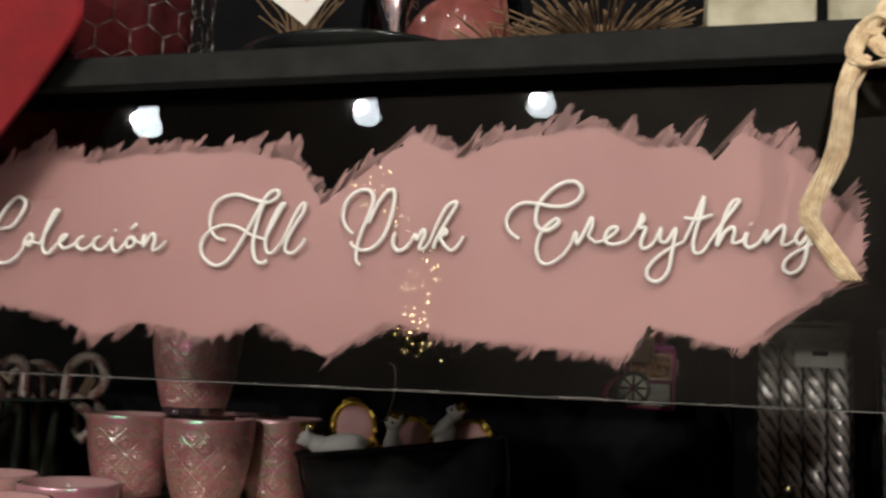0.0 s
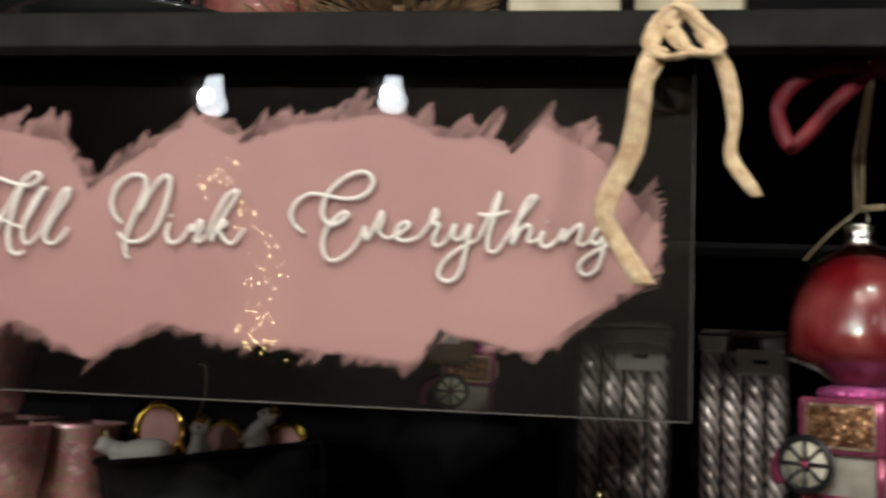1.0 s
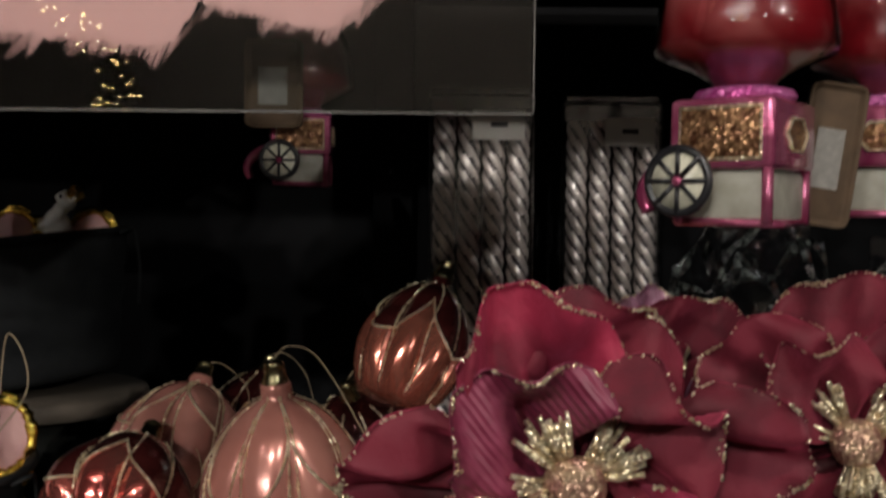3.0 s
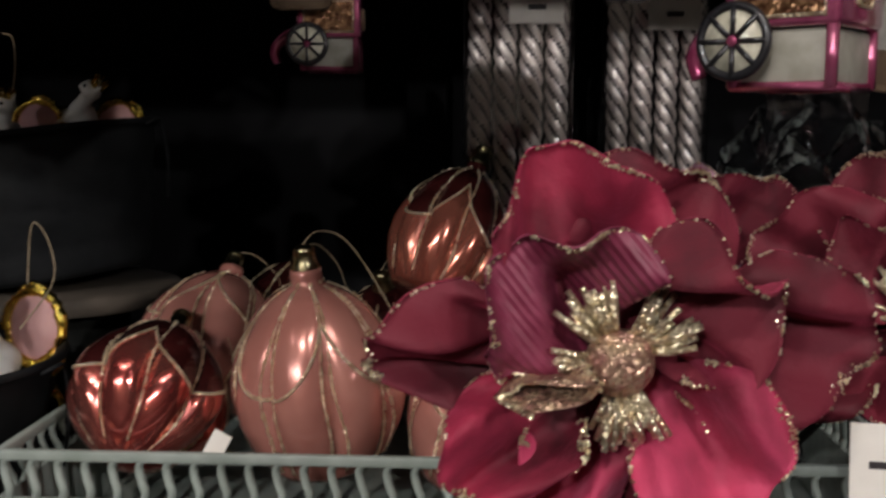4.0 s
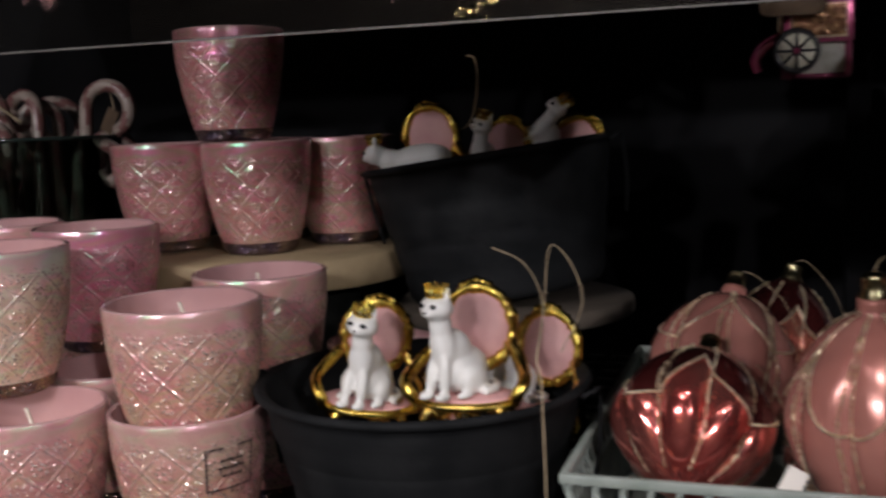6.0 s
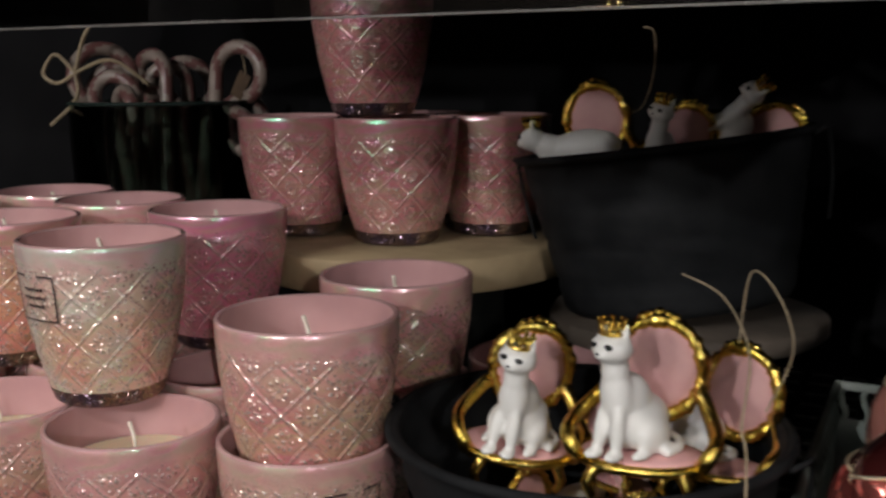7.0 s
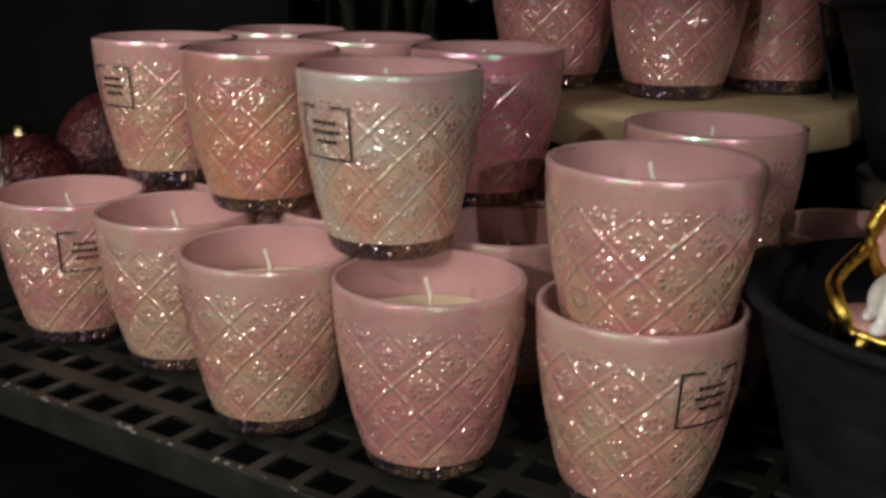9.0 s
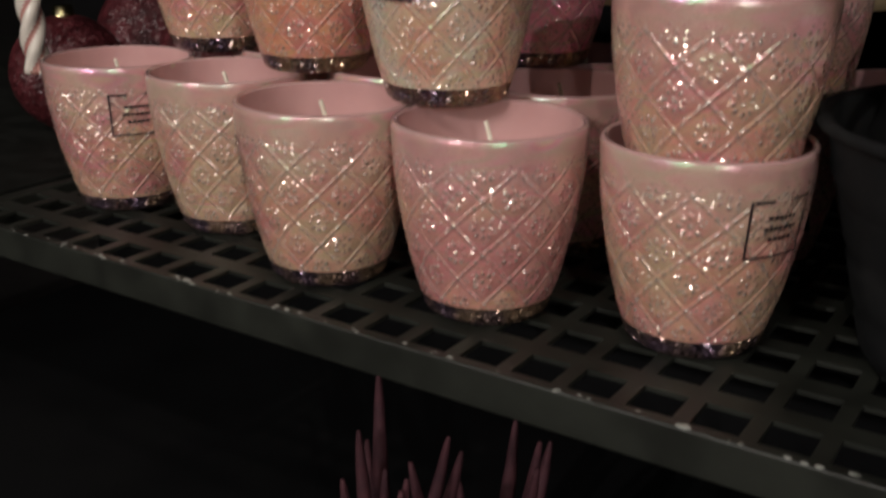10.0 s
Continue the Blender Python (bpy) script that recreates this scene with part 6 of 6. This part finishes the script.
DARK_FELT = varied(material("deep_red_felt", rough=0.9), (0.07, 0.002, 0.004), (0.11, 0.004, 0.006), 30, bump=0.3, bump_scale=250, dist=0.001)
basket = thing("wire_basket", "hexagonal wire mesh basket with red felt inside", "basket", loc=(-0.125, 0.665, USH))
bm = bmesh.new()
cell = 0.019
R = 0.055
for j in range(6):
    for i in range(19):
        cx = i * cell * 0.98 + (j % 2) * cell * 0.49
        cz = 0.006 + j * cell * 0.86
        hexa = [(cx + cell * 0.56 * math.cos(math.pi / 6 + k * math.pi / 3), cz + cell * 0.56 * math.sin(math.pi / 6 + k * math.pi / 3)) for k in range(6)]
        for k in range(3):
            (xa, za), (xb, zb) = hexa[k], hexa[k + 1]
            pa, pb = xa / R, xb / R
            tube([(R * math.cos(pa), R * math.sin(pa), za), (R * math.cos(pb), R * math.sin(pb), zb)], 0.00045, 5, bm=bm)
part("wire_mesh", bm, WIRE, basket)
part("base_ring", tube([(R * math.cos(2 * math.pi * i / 40), R * math.sin(2 * math.pi * i / 40), 0.001) for i in range(40)], 0.001, 6, closed=True), WIRE, basket)
part("felt_lining", lathe([(0.001, 0.002), (0.040, 0.002), (0.042, 0.04), (0.040, 0.10)], 40, wobble=lambda a, r, z: 0.002 * math.sin(7 * a)), DARK_FELT, basket, "red felt lining")

plate = thing("black_plate", "black glazed plate with raised rings and gold glints", "plate", loc=(0.030, 0.680, USH))
prof = [(0.001, 0.002), (0.03, 0.001), (0.05, 0.002)]
for i in range(12):
    prof += [(0.050 + i * 0.0019, 0.004 + i * 0.0010), (0.0511 + i * 0.0019, 0.0056 + i * 0.0010)]
prof += [(0.0740, 0.0165), (0.0735, 0.0145), (0.066, 0.006), (0.05, 0.0)]
part("dish", lathe(prof, 96), DARK_PLATE, plate)
vase = thing("glass_cloche", "clear glass cloche with a dusty red ball", "glass", loc=(0.062, 0.720, USH + 0.003))
g = part("cloche", lathe([(0.048, 0), (0.050, 0.002), (0.050, 0.05), (0.046, 0.09), (0.03, 0.115), (0.006, 0.125), (0.006, 0.135), (0.001, 0.138)], 64), GLOBE_GLASS, vase, "clear glass dome")
g.visible_shadow = False
part("ball", blob((0.012, 0, 0.035), 0.034, seg=32), TERRACOTTA, vase, "dusty red ball")
stem = thing("candlestick", "clear glass candlestick on the black plate", "candlestick", loc=(0.058, 0.640, USH + 0.004))
part("shaft", lathe([(0.010, 0), (0.008, 0.003), (0.0075, 0.03), (0.012, 0.045), (0.012, 0.08), (0.001, 0.081)], 36), clear("clear_crystal", ior=1.6, through_color=(0.9, 0.92, 0.92)), stem)
card("paper_label", (0.028, 0.612, USH + 0.055), (0, 38, 0), 0.030, 0.032, PAPER, "white paper label with a faded pink print hanging on straw", category="tag")
FADED = varied(material("faded_pink_print", rough=0.8), (0.60, 0.42, 0.38), (0.68, 0.55, 0.50), 60)
part("faded_print", box(-0.008, 0.008, -0.0003, -0.0001, -0.022, -0.008), FADED, bpy.data.objects["paper_label"], "faded pink print", smooth=False)


def straw_bunch(loc, spread, count, length, seed, label, up=0.5):
    ob = thing("straw_bunch", label, "dried straw", loc=loc)
    rnd = random.Random(seed)
    bm = bmesh.new()
    for i in range(count):
        a = rnd.uniform(0, 6.28)
        r = spread * rnd.random() ** 0.5
        z = length * rnd.uniform(0.5, 1)
        sag = rnd.uniform(-0.3, 0.3) * up
        tube(spline([(rnd.uniform(-0.004, 0.004), rnd.uniform(-0.004, 0.004), 0.002), (r * 0.35 * math.cos(a), r * 0.35 * math.sin(a), z * 0.5), (r * math.cos(a), r * math.sin(a), max(0.003, z * (0.8 + sag)))], 3), 0.0005, 4, bm=bm)
    part("straw_tuft", bm, STRAW, ob)
    part("tie", tube([(0.006 * math.cos(2 * math.pi * i / 16), 0.006 * math.sin(2 * math.pi * i / 16), 0.008) for i in range(16)], 0.002, 6, closed=True), STRING, ob)
    return ob


straw_bunch((0.168, 0.650, USH), 0.06, 260, 0.035, 4, "bundle of dry straw with a stubby stalk", 0.4)
straw_bunch((0.118, 0.640, USH), 0.035, 60, 0.03, 6, "loose dry straw beside the plate", 0.3)
straw_bunch((0.0, 0.650, USH), 0.03, 28, 0.09, 8, "tufts of dry straw behind the plate", 0.3)
stalk = thing("straw_broom_stalk", "stubby straw stalk under the bundle", "dried straw", loc=(0.168, 0.640, USH))
part("stalk", lathe([(0.0075, 0), (0.007, 0.01), (0.008, 0.02)], 20, close=True), STRAW, stalk)


def log_piece(loc, rot, size, label, seed):
    ob = thing("wood_block", label, "wood", "wood blocks", loc, rot)
    bm = box(-size[0] / 2, size[0] / 2, -size[1] / 2, size[1] / 2, 0, size[2], 0.002, 2)
    bmesh.ops.subdivide_edges(bm, edges=bm.edges[:], cuts=3, use_grid_fill=True)
    for v in bm.verts:
        v.co += Vector((0.002, 0.002, 0.002)) * noise.noise(v.co * 60 + Vector((seed, 0, 0)))
        v.co.z = max(v.co.z, 0)
    part("bark", bm, BARK, ob)
    return ob


log_piece((0.243, 0.640, USH), (0, 0, 4), (0.048, 0.04, 0.05), "pale rough wood block on the upper board", 1)
log_piece((0.305, 0.680, USH), (0, 0, -10), (0.05, 0.06, 0.05), "grey rough wood block on the upper board", 4)

# ---- lamps and fairy lights across the aisle ----
GLOW = emitter("lamp_glass_glow", (0.92, 0.97, 1.0), 13.0)
LAMP_BODY = material("white_lamp_body", (0.7, 0.7, 0.7), 0.4)
more = [(1.35, -1.15, 1.0), (1.3, -2.2, 1.05), (2.2, -1.4, 1.0), (0.9, -0.95, 1.5), (0.2, -1.15, 1.5), (-0.5, -1.0, 1.5)]
# The fourth spot gets a bulb too, though that lamp is only an added fill.
for at in SPOTS + more:
    o = thing("aisle_spotlight", "white ceiling spotlight with a bright faceted bulb", "lamp", "aisle spotlights", at)
    part("bulb", lathe([(0.017, 0.135), (0.022, 0.130), (0.031, 0.068), (0.041, 0.046), (0.043, 0.028), (0.028, 0.010)], 10, close=True), GLOW, o, "bright faceted bulb", smooth=False)
    part("rod", tube([(0, 0, 0.137), (0, 0, 1.749 - at[2])], 0.006, 8), LAMP_BODY, o)
FAIRY = emitter("fairy_light_glow", (1.0, 0.66, 0.22), 60.0)
FIR = varied(material("dark_fir_needles", rough=0.8), (0.01, 0.02, 0.012), (0.02, 0.04, 0.02), 60)
string = thing("fairy_light_string", "warm fairy lights wound down a dark garland", "fairy lights", loc=(-0.68, -1.75, 0.32))
rnd = random.Random(21)
line = []
for i in range(96):
    u = i / 95
    line.append(Vector((0.20 * (u - 0.5) - 0.05 * math.sin(u * 9) + rnd.uniform(-0.06, 0.06), rnd.uniform(-0.04, 0.04), 0.57 * (0.5 - u) + rnd.uniform(-0.02, 0.02))))
part("hanger", tube([line[0], line[0] + Vector((0.01, 0, 0.5)), Vector((0, 0, 1.7495 - 0.32))], 0.002, 6), FIR, string, "dark hanging wire")
part("cable", tube(spline(line, 3), 0.0014, 5), FIR, string, "dark green cable")
for p in line:
    part("led", blob(p, 0.0034 * rnd.uniform(0.6, 1.15), seg=8), FAIRY, string)

# ---- the shop around ----
FLOOR_GREY = varied(material("grey_shop_floor", rough=0.5), (0.10, 0.095, 0.09), (0.14, 0.135, 0.125), 3, bump=0.1, bump_scale=40)
# Lighter than the other walls, to act as a reflector for the sign.
SHOP_LIT = varied(material("warm_grey_bounce_wall", rough=0.8), (0.15, 0.135, 0.12), (0.24, 0.215, 0.185), 1.6, lo=0.3, hi=0.7)
SHOP_DARK = varied(material("dark_shop_wall", rough=0.8), (0.03, 0.028, 0.028), (0.05, 0.045, 0.045), 2)
for nm, b, mt, lb in (
    ("floor", (-4, 4, -5, 2, -1.36, -1.30), FLOOR_GREY, "grey shop floor"), ("ceiling", (-4, 4, -5, 2, 1.75, 1.80), SHOP_DARK, "dark shop ceiling"),
    ("wall_south", (-4, 4, -5.05, -5, -1.30, 1.75), SHOP_LIT, "unseen warm grey wall added for bounce and reflection"), ("wall_west", (-4.05, -4, -5, 2, -1.30, 1.75), SHOP_DARK, "dark shop wall"),
    ("wall_east", (4, 4.05, -5, 2, -1.30, 1.75), SHOP_DARK, "dark shop wall"), ("wall_north", (-4, 4, 2, 2.05, -1.30, 1.75), SHOP_DARK, "dark shop wall behind the shelving")):
    tagged(part(nm, box(*b), mt, smooth=False), lb, nm.split("_")[0], kind="structure")
